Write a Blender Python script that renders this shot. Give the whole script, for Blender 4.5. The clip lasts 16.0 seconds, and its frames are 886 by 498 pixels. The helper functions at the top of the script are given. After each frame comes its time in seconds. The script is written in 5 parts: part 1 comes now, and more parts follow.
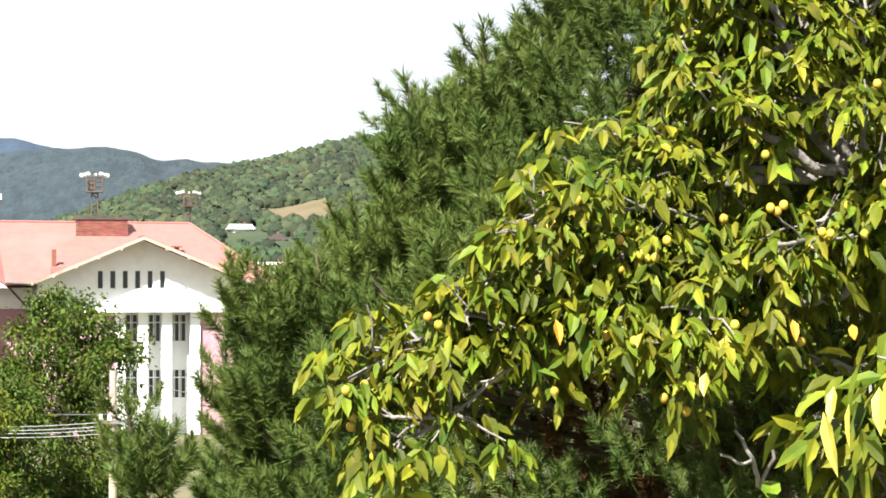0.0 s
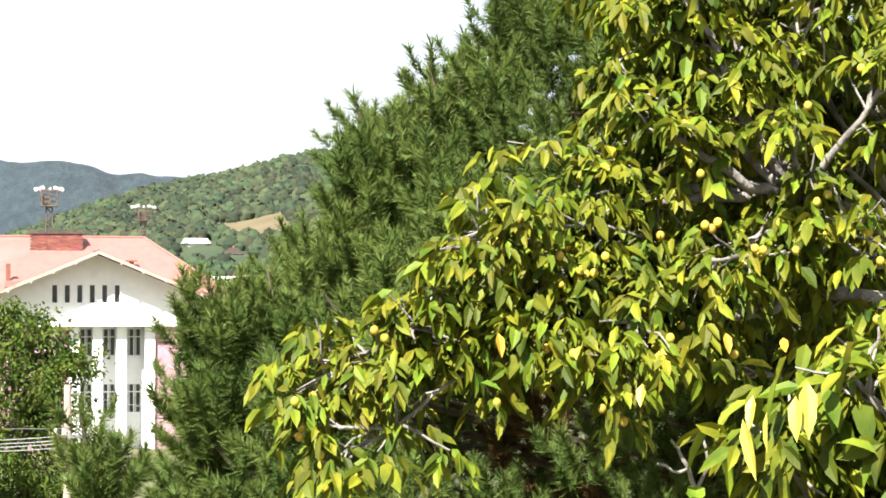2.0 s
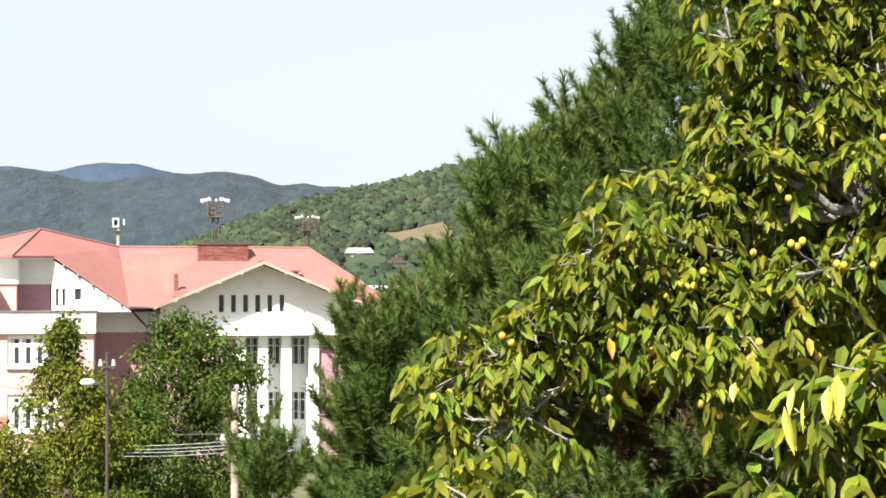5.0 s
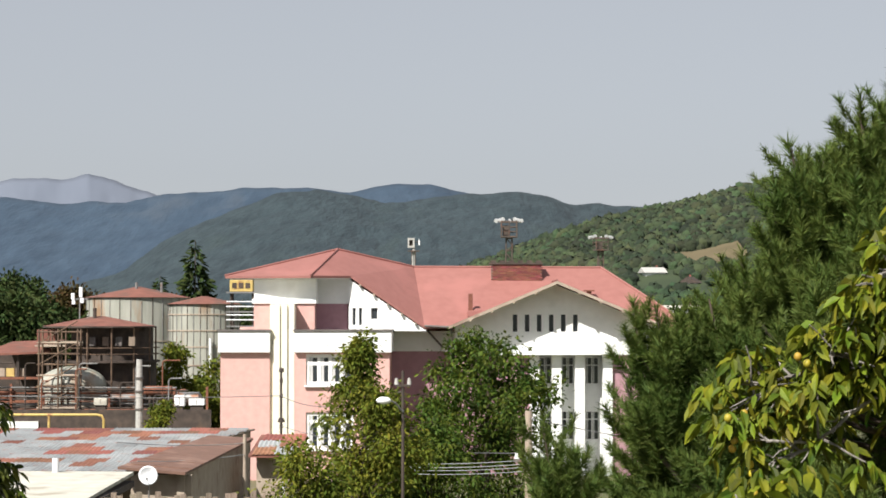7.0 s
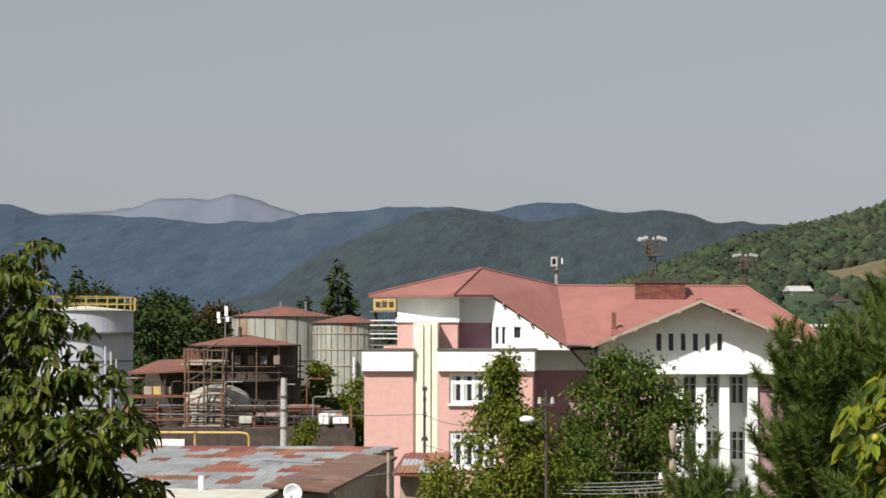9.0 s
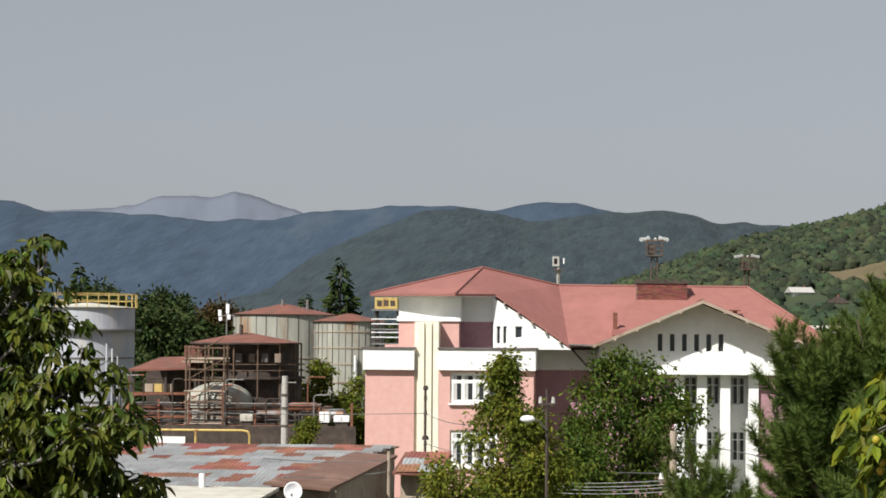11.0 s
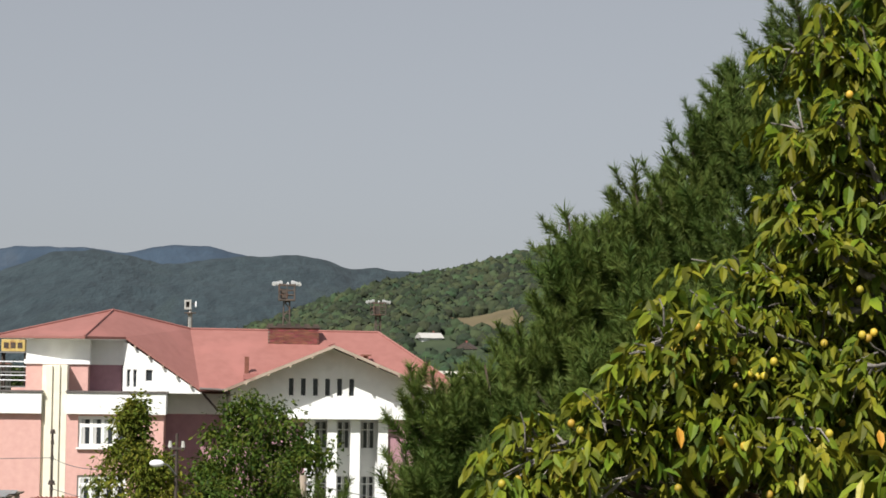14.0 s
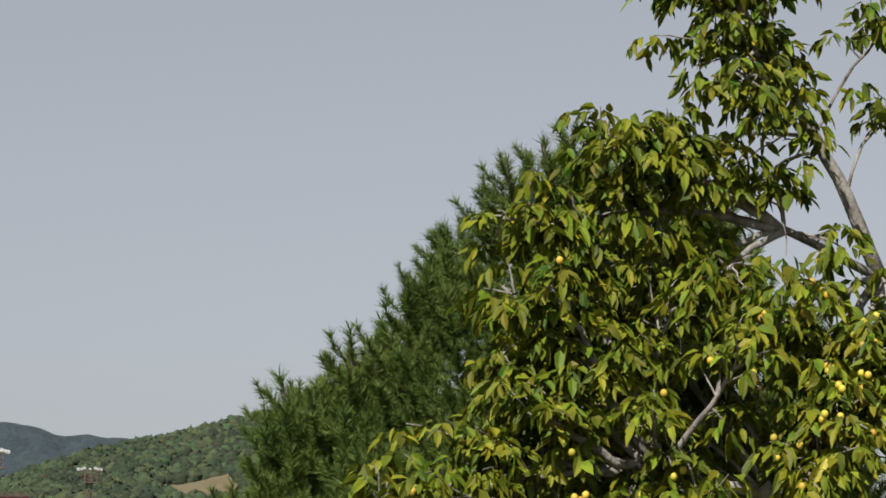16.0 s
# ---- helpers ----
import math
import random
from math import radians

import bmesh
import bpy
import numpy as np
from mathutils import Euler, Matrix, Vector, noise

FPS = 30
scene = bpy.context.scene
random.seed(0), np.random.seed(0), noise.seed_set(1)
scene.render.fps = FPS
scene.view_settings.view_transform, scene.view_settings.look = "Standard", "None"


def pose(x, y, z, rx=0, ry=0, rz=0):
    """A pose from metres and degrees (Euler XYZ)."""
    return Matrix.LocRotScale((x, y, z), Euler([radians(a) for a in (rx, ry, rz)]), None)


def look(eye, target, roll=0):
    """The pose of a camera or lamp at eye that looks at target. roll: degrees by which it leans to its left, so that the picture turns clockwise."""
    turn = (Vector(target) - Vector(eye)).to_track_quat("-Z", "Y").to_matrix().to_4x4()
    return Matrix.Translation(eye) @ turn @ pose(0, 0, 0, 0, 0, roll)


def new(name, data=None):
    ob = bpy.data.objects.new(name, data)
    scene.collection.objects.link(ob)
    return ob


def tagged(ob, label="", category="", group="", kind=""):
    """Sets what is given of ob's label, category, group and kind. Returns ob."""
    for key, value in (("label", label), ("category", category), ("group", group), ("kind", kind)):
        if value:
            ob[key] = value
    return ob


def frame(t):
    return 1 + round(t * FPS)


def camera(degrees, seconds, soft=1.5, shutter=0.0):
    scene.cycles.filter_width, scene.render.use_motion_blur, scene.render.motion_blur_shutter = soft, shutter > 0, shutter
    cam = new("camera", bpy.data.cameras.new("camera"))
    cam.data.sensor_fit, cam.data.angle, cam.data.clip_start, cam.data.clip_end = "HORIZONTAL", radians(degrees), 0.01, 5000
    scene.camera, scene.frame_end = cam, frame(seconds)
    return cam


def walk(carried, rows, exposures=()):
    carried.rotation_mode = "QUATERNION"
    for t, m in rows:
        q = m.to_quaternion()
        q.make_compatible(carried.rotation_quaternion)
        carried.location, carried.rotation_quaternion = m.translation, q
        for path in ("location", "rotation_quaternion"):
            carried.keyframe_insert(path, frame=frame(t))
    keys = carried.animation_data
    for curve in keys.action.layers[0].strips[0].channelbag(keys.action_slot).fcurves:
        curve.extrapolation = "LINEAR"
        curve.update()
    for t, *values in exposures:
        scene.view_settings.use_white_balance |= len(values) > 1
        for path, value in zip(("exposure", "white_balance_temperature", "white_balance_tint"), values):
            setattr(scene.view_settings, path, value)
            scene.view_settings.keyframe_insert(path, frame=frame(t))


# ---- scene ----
cam = camera(23.07, 16.0, soft=1.7)


def held(x, y, z, yaw, pitch, roll):
    """A camera pose: yaw to the right of +y, pitch upwards, roll to its left, in degrees."""
    return pose(x, y, z, 90 + pitch, 0, -yaw) @ pose(0, 0, 0, 0, 0, roll)


PATH = [
    (0.0, 0.106, 1.771, 9.484, 10.850, 0.636, 0.042),
    (0.5, 0.102, 1.706, 9.485, 10.839, 0.650, 0.044),
    (1.0, 0.102, 1.702, 9.485, 10.987, 0.282, 0.064),
    (1.5, 0.103, 1.718, 9.484, 11.086, 0.801, 0.304),
    (2.0, 0.088, 1.465, 9.487, 12.021, 1.013, 0.042),
    (2.5, 0.058, 0.976, 9.491, 11.480, 0.777, -0.056),
    (3.0, 0.047, 0.780, 9.493, 9.460, 0.918, -1.007),
    (3.2, 0.045, 0.756, 9.493, 9.142, 0.672, -1.005),
    (5.3, 0.000, 0.000, 9.500, 7.580, 1.287, 0.052),
    (5.5, 0.000, 0.000, 9.500, 7.581, 1.159, 0.183),
    (6.0, 0.000, 0.000, 9.500, 7.598, 1.223, -0.065),
    (6.5, 0.000, 0.000, 9.500, 4.131, 2.053, -0.217),
    (7.0, 0.000, 0.000, 9.500, 0.000, 1.774, 0.000),
    (7.5, 0.000, 0.000, 9.500, -3.239, 2.110, -0.288),
    (8.0, 0.000, 0.000, 9.500, -3.660, 2.221, 0.100),
    (8.5, 0.000, 0.000, 9.500, -4.089, 2.350, -0.043),
    (8.7, 0.000, 0.000, 9.500, -3.847, 2.281, -0.043),
    (10.8, 0.000, 0.000, 9.500, -3.693, 2.250, 0.216),
    (11.0, 0.000, 0.000, 9.500, -3.821, 2.245, 0.386),
    (11.5, 0.000, 0.000, 9.500, -3.246, 1.996, 0.668),
    (12.0, 0.000, 0.000, 9.500, -0.152, 1.967, 0.894),
    (12.5, 0.000, 0.000, 9.500, 2.682, 1.744, 0.411),
    (13.0, 0.000, 0.000, 9.500, 4.803, 2.433, 0.254),
    (13.5, 0.000, 0.000, 9.500, 5.549, 3.118, 0.552),
    (14.0, 0.000, 0.000, 9.500, 5.846, 3.500, 0.716),
    (14.5, 0.000, 0.000, 9.500, 7.610, 4.979, 0.804),
    (15.0, 0.000, 0.000, 9.500, 8.903, 6.492, 0.218),
    (15.5, 0.000, 0.000, 9.500, 11.130, 7.662, -0.259),
    (16.0, 0.000, 0.000, 9.500, 13.367, 7.888, -0.089),
]
EXPOSURES = [(0.0, 1.76), (1.0, 1.78), (2.0, 1.88), (2.5, 1.92), (3.2, 2.05), (5.3, 1.38), (6.0, 1.28), (6.5, 1.22), (7.0, 0.68),
             (7.5, 0.36), (8.7, 0.34), (11.0, 0.34), (12.5, 0.37), (14.5, 0.43), (16.0, 0.50)]
walk(cam, [(row[0], held(*row[1:])) for row in PATH], EXPOSURES)

# ---- sky and sun ----
SUN_FROM = Vector((-1.4, -2.0, 2.5)).normalized()
world = bpy.data.worlds.new("sky")
scene.world = world
world.use_nodes = True
wn = world.node_tree
wn.nodes.clear()
sky = wn.nodes.new("ShaderNodeTexSky")
sky.sky_type = "NISHITA"
sky.sun_disc = False
sky.sun_elevation = math.asin(SUN_FROM.z)
sky.sun_rotation = math.atan2(SUN_FROM.x, SUN_FROM.y)
sky.altitude, sky.air_density, sky.dust_density, sky.ozone_density = 300, 1.0, 1.2, 1.5
haze = wn.nodes.new("ShaderNodeHueSaturation")
haze.inputs["Saturation"].default_value = 0.35
back = wn.nodes.new("ShaderNodeBackground")
back.inputs["Strength"].default_value = 0.066
wout = wn.nodes.new("ShaderNodeOutputWorld")
wn.links.new(sky.outputs[0], haze.inputs["Color"])
veil = wn.nodes.new("ShaderNodeMix")
veil.data_type = "RGBA"
veil.inputs[0].default_value = 0.6
veil.inputs[7].default_value = (4.3, 4.58, 5.15, 1)
wn.links.new(haze.outputs[0], veil.inputs[6])
wn.links.new(veil.outputs[2], back.inputs["Color"])
wn.links.new(back.outputs[0], wout.inputs["Surface"])
sun = new("sun", bpy.data.lights.new("sun", "SUN"))
sun.data.energy, sun.data.angle, sun.data.color = 5.0, radians(0.6), (1.0, 0.96, 0.90)
sun.matrix_world = look(SUN_FROM * 50, (0, 0, 0))


# ---- materials ----
def material(name, low, high, scale=4.0, rough=0.7, bump=0.0, bump_scale=40.0, metal=0.0, stain=None,
             stain_scale=0.6, stain_edge=0.55, vary=0.0, stretch=(1, 1, 1), specular=0.5, through_light=0.0, island=False, bump_size=0.02):
    """Grain between two colours, larger stains, fine relief, and some change from piece to piece."""
    m = bpy.data.materials.new(name)
    m.use_nodes = True
    nt = m.node_tree
    n, l = nt.nodes, nt.links
    b = n["Principled BSDF"]
    tc = n.new("ShaderNodeTexCoord")
    mp = n.new("ShaderNodeMapping")
    mp.inputs["Scale"].default_value = stretch
    l.new(tc.outputs["Object"], mp.inputs[0])

    def grain(s, detail):
        t = n.new("ShaderNodeTexNoise")
        t.inputs["Scale"].default_value, t.inputs["Detail"].default_value = s, detail
        l.new(mp.outputs[0], t.inputs["Vector"])
        return t.outputs["Fac"]

    def mix(fac, a, c, kind="MIX"):
        x = n.new("ShaderNodeMix")
        x.data_type, x.blend_type = "RGBA", kind
        for sock, v in ((x.inputs[0], fac), (x.inputs[6], a), (x.inputs[7], c)):
            if isinstance(v, (int, float)):
                sock.default_value = v
            elif isinstance(v, tuple):
                sock.default_value = (*v, 1)
            else:
                l.new(v, sock)
        return x.outputs[2]

    def ramp(fac, a, c):
        r = n.new("ShaderNodeMapRange")
        r.inputs[1].default_value, r.inputs[2].default_value = a, c
        l.new(fac, r.inputs[0])
        return r.outputs[0]

    col = mix(ramp(grain(scale, 6), 0.3, 0.7), low, high)
    if stain:
        col = mix(ramp(grain(stain_scale, 5), stain_edge, stain_edge + 0.12), col, stain)
    if vary:
        if island:
            g = n.new("ShaderNodeNewGeometry")
            rnd = g.outputs["Random Per Island"]
        else:
            g = n.new("ShaderNodeObjectInfo")
            rnd = g.outputs["Random"]
        hsv = n.new("ShaderNodeHueSaturation")
        l.new(col, hsv.inputs["Color"])
        r = n.new("ShaderNodeMapRange")
        r.inputs[3].default_value, r.inputs[4].default_value = 1 - vary, 1 + vary
        l.new(rnd, r.inputs[0])
        l.new(r.outputs[0], hsv.inputs["Value"])
        h = n.new("ShaderNodeMapRange")
        h.inputs[3].default_value, h.inputs[4].default_value = 0.5 + 0.05 * vary, 0.5 - 0.09 * vary
        w = n.new("ShaderNodeMath")
        w.operation = "FRACT"
        k = n.new("ShaderNodeMath")
        k.operation = "MULTIPLY"
        k.inputs[1].default_value = 7.31
        l.new(rnd, k.inputs[0])
        l.new(k.outputs[0], w.inputs[0])
        l.new(w.outputs[0], h.inputs[0])
        l.new(h.outputs[0], hsv.inputs["Hue"])
        col = hsv.outputs[0]
    l.new(col, b.inputs["Base Color"])
    b.inputs["Roughness"].default_value, b.inputs["Metallic"].default_value = rough, metal
    b.inputs["Specular IOR Level"].default_value = specular
    if bump:
        bp = n.new("ShaderNodeBump")
        bp.inputs["Strength"].default_value, bp.inputs["Distance"].default_value = bump, bump_size
        l.new(grain(bump_scale, 3), bp.inputs["Height"])
        l.new(bp.outputs[0], b.inputs["Normal"])
    if through_light:
        tr = n.new("ShaderNodeBsdfTranslucent")
        l.new(col, tr.inputs["Color"])
        ms = n.new("ShaderNodeMixShader")
        ms.inputs[0].default_value = through_light
        l.new(b.outputs[0], ms.inputs[1])
        l.new(tr.outputs[0], ms.inputs[2])
        l.new(ms.outputs[0], n["Material Output"].inputs["Surface"])
    return m


def glass_dark(name, tint):
    m = bpy.data.materials.new(name)
    m.use_nodes = True
    b = m.node_tree.nodes["Principled BSDF"]
    b.inputs["Base Color"].default_value = (*tint, 1)
    b.inputs["Roughness"].default_value = 0.06
    b.inputs["IOR"].default_value = 1.5
    return m


M_PINK = material("pink_render", (0.589, 0.342, 0.304), (0.646, 0.3895, 0.3468), 3, 0.85, 0.25, 30, stain=(0.58, 0.33, 0.30), stain_scale=0.5)
# Darker and more purple than pink_render, for recessed and flanking walls.
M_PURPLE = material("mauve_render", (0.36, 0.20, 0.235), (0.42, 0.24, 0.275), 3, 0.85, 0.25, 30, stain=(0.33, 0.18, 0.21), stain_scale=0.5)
M_WHITE = material("white_render", (0.77, 0.775, 0.76), (0.84, 0.845, 0.83), 2, 0.8, 0.2, 30, stain=(0.70, 0.695, 0.67), stain_scale=0.45, stain_edge=0.6)
M_CREAM = material("cream_paint", (0.72, 0.68, 0.55), (0.80, 0.76, 0.64), 2, 0.8, 0.15, 30)
M_FRAME = material("white_frame", (0.78, 0.78, 0.76), (0.84, 0.84, 0.82), 6, 0.5)
M_PANE = glass_dark("window_pane", (0.03, 0.035, 0.04))
M_CURTAIN = material("curtain", (0.42, 0.42, 0.42), (0.55, 0.55, 0.53), 9, 0.9, stretch=(4, 4, 0.3))
M_ROOF = material("red_metal_roof", (0.2514, 0.102, 0.08618), (0.2873, 0.1221, 0.1041), 2.0, 0.6, 0.1, 12, stain=(0.31, 0.128, 0.11), stain_scale=0.35)
M_BRICK = material("brick", (0.17, 0.058, 0.042), (0.24, 0.09, 0.062), 5, 0.9, 0.5, 20, vary=0.35)
M_MORTAR = material("mortar", (0.22, 0.17, 0.14), (0.30, 0.24, 0.2), 5, 0.95)
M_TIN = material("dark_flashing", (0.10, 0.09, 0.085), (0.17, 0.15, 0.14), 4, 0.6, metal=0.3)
M_STEEL = material("grey_steel", (0.20, 0.20, 0.20), (0.32, 0.31, 0.30), 3, 0.5, metal=0.5, stain=(0.2, 0.1, 0.06), stain_scale=1.5)
M_RUST = material("rusty_steel", (0.13, 0.05, 0.03), (0.26, 0.10, 0.055), 4, 0.85, 0.4, 15, stain=(0.08, 0.045, 0.035), stain_scale=1.2)
M_DARKRUST = material("dark_rust", (0.030, 0.023, 0.019), (0.080, 0.058, 0.046), 1.6, 0.85, 0.3, 12, stain=(0.10, 0.065, 0.045), stain_scale=0.9, stain_edge=0.6)
M_RUSTROOF = material("rust_roof_paint", (0.145, 0.055, 0.04), (0.215, 0.085, 0.06), 1.2, 0.85, 0.3, 12, stain=(0.11, 0.065, 0.05), stain_scale=0.5)
M_TANK = material("weathered_tank", (0.2484, 0.253, 0.2116), (0.3864, 0.3818, 0.3312), 0.9, 0.75, 0.3, 8, stain=(0.27, 0.17, 0.10), stain_scale=0.55, stain_edge=0.56, stretch=(1, 1, 0.25))
M_SILVER = material("silver_tank", (0.375, 0.3975, 0.45), (0.465, 0.48, 0.5175), 1.2, 0.45, 0.1, 8, stain=(0.5, 0.48, 0.45), stain_scale=0.6, stretch=(1, 1, 0.3))
M_MAST = material("brown_mast_paint", (0.06, 0.045, 0.036), (0.102, 0.078, 0.063), 3, 0.7, 0.2, 15, stain=(0.12, 0.06, 0.04), stain_scale=1.5)
M_SCAFFOLD = material("dull_scaffold", (0.07, 0.045, 0.032), (0.15, 0.095, 0.06), 2.5, 0.85, 0.3, 15, stain=(0.24, 0.17, 0.11), stain_scale=0.9, stain_edge=0.58)
M_YELLOW = material("yellow_paint", (0.46, 0.32, 0.09), (0.56, 0.42, 0.15), 4, 0.6, stain=(0.3, 0.15, 0.06), stain_scale=1.5)
M_TINROOF = material("galvanised_sheet", (0.2731, 0.2861, 0.2861), (0.3901, 0.4032, 0.4032), 1.6, 0.55, 0.2, 20, metal=0.25, stain=(0.30, 0.12, 0.065), stain_scale=0.8, stain_edge=0.6, vary=0.22)
M_RUSTSHEET = material("rusted_sheet", (0.19, 0.07, 0.04), (0.31, 0.13, 0.08), 1.6, 0.85, 0.3, 20, vary=0.3)
M_BROWNROOF = material("brown_sheet_roof", (0.1338, 0.07106, 0.05016), (0.1839, 0.1003, 0.07106), 2, 0.75, 0.2, 20, stain=(0.26, 0.16, 0.12), stain_scale=0.7)
M_PALEROOF = material("pale_felt_roof", (0.42, 0.40, 0.34), (0.55, 0.53, 0.46), 1.5, 0.9, 0.3, 20, stain=(0.33, 0.30, 0.24), stain_scale=0.7)
M_PLASTER = material("old_plaster", (0.306, 0.243, 0.189), (0.414, 0.342, 0.27), 2, 0.95, 0.4, 20, stain=(0.24, 0.17, 0.13), stain_scale=0.8)
M_TIMBER = material("grey_boards", (0.16, 0.125, 0.09), (0.26, 0.21, 0.16), 3, 0.9, 0.4, 25, stretch=(6, 6, 0.6), vary=0.25)
M_CONCRETE = material("concrete", (0.34, 0.33, 0.31), (0.46, 0.45, 0.42), 5, 0.9, 0.3, 30)
M_CABLE = material("cable", (0.10, 0.10, 0.10), (0.16, 0.16, 0.16), 5, 0.6)
M_PALECABLE = material("grey_cable", (0.24, 0.25, 0.25), (0.32, 0.33, 0.33), 5, 0.6)
M_LAMPWHITE = material("lamp_housing", (0.75, 0.76, 0.78), (0.85, 0.86, 0.88), 5, 0.35)
M_GRASS = material("dry_grass", (0.056, 0.068, 0.024), (0.12, 0.112, 0.048), 0.25, 0.95, stain=(0.16, 0.13, 0.08), stain_scale=0.03)
M_FIELD = material("mown_field", (0.09112, 0.07128, 0.03366), (0.1267, 0.09904, 0.0495), 0.05, 0.95, stain=(0.2, 0.19, 0.09), stain_scale=0.02)
M_FOREST = material("forest_slope", (0.016, 0.030, 0.011), (0.034, 0.050, 0.018), 0.05, 0.95, stain=(0.036, 0.047, 0.020), stain_scale=0.012)
M_CROWNS = material("forest_crowns", (0.0132, 0.02728, 0.01056), (0.03344, 0.04928, 0.01848), 0.02, 0.95, 0.8, 0.5, vary=0.6, island=True, bump_size=1.5)
# Blue-green haze of distance is mixed into this forest colour.
M_MIDHILL = material("haze_tinted_forest", (0.008, 0.0185, 0.0245), (0.023, 0.040, 0.047), 0.07, 0.95, 1.0, 0.13, stain=(0.020, 0.035, 0.037), stain_scale=0.012, stretch=(1, 0.16, 1), bump_size=5.0)
# Ridge forest coloured blue to stand for the haze in front of it.
M_FARHILL = material("haze_blue_forest", (0.018, 0.037, 0.063), (0.031, 0.056, 0.088), 0.04, 0.95, 0.6, 0.07, stain=(0.050, 0.062, 0.078), stain_scale=0.005, stain_edge=0.6, stretch=(1, 0.16, 1), bump_size=6.0)
# Paleness and blue are distance haze, set in the base colour.
M_FARTHEST = material("haze_pale_mountain", (0.1099, 0.1271, 0.1632), (0.1219, 0.1391, 0.176), 0.004, 1.0)
M_BARK = material("grey_bark", (0.10, 0.088, 0.078), (0.30, 0.275, 0.245), 14, 0.9, 0.6, 60, stain=(0.10, 0.085, 0.07), stain_scale=5, stretch=(1, 1, 0.5))
M_PINEBARK = material("pine_bark", (0.05, 0.037, 0.03), (0.115, 0.082, 0.062), 10, 0.95, 0.6, 40)
M_WALNUT = material("walnut_leaf", (0.033, 0.067, 0.005), (0.165, 0.184, 0.012), 7, 0.55, 0.12, 120, vary=0.5, island=True, through_light=0.2, specular=0.18)
M_WALNUTLEAF = material("walnut_leaf_single", (0.033, 0.067, 0.005), (0.165, 0.184, 0.012), 7, 0.55, 0.12, 120, vary=0.5, through_light=0.2, specular=0.18)
M_YELLEAF = material("yellow_leaf", (0.32, 0.30, 0.04), (0.50, 0.44, 0.07), 25, 0.5, 0.1, 100, through_light=0.3)
M_ORANGELEAF = material("orange_leaf", (0.62, 0.28, 0.03), (0.75, 0.42, 0.05), 25, 0.5, through_light=0.3)
M_HUSK = material("walnut_husk", (0.36, 0.30, 0.025), (0.50, 0.36, 0.035), 40, 0.55, 0.1, 120, vary=0.3)
M_NEEDLE = material("pine_needle", (0.050, 0.090, 0.018), (0.112, 0.155, 0.034), 1.4, 0.6, vary=0.35, island=True, through_light=0.15, specular=0.15)
M_BROWNNEEDLE = material("dead_needle", (0.055, 0.036, 0.014), (0.12, 0.075, 0.028), 3, 0.85, vary=0.3, island=True, specular=0.1)
M_FARLEAF = material("shady_leaf", (0.014, 0.030, 0.008), (0.042, 0.062, 0.017), 0.5, 0.7, vary=0.5, island=True, specular=0.12)
M_RUSTLEAF = material("autumn_leaf", (0.035, 0.0275, 0.009), (0.065, 0.0475, 0.015), 0.5, 0.7, vary=0.5, island=True, specular=0.12)
# Walnut leaf in a darker copy: this tree's shade is in the colour.
M_SHADEDLEAF = material("shaded_walnut_leaf", (0.0176, 0.0374, 0.0044), (0.0935, 0.1155, 0.0132), 5, 0.5, 0.1, 100, vary=0.5, island=True, through_light=0.12, specular=0.18)
M_LEAFDARK = material("dark_leaf", (0.0234, 0.0546, 0.0065), (0.0806, 0.1144, 0.0143), 1.2, 0.6, vary=0.45, island=True, through_light=0.2, specular=0.15)
M_LEAFOLIVE = material("olive_leaf", (0.04637, 0.07949, 0.008832), (0.1601, 0.1744, 0.01987), 0.9, 0.65, vary=0.45, island=True, through_light=0.2, specular=0.15)


# ---- mesh helpers ----
def part(name, bm, mat, parent=None, label="", smooth=False):
    me = bpy.data.meshes.new(name)
    bm.to_mesh(me)
    bm.free()
    me.materials.append(mat)
    if smooth:
        me.shade_smooth()
    ob = new(name, me)
    if parent:
        ob.parent = parent
    if label:
        ob["label"] = label
    return ob


def from_arrays(name, verts, faces, mat, parent=None, label="", smooth=False):
    me = bpy.data.meshes.new(name)
    me.from_pydata([tuple(v) for v in verts], [], [tuple(f) for f in faces])
    me.materials.append(mat)
    if smooth:
        me.shade_smooth()
    ob = new(name, me)
    if parent:
        ob.parent = parent
    if label:
        ob["label"] = label
    return ob


def thing(name, label, category, at=(0, 0, 0), group="", kind=""):
    ob = new(name)
    ob.location = at
    return tagged(ob, label, category, group, kind)


def box(bm, x0, x1, y0, y1, z0, z1, bevel=0.0):
    vs = [bm.verts.new((x, y, z)) for z in (z0, z1) for y in (y0, y1) for x in (x0, x1)]
    fs = [bm.faces.new([vs[i] for i in q]) for q in
          ((0, 2, 3, 1), (4, 5, 7, 6), (0, 1, 5, 4), (2, 6, 7, 3), (0, 4, 6, 2), (1, 3, 7, 5))]
    if bevel:
        es = list({e for f in fs for e in f.edges})
        bmesh.ops.bevel(bm, geom=es, offset=bevel, segments=2, affect="EDGES", profile=0.6)
    return bm


def boxed(*a, bevel=0.0):
    return box(bmesh.new(), *a, bevel=bevel)


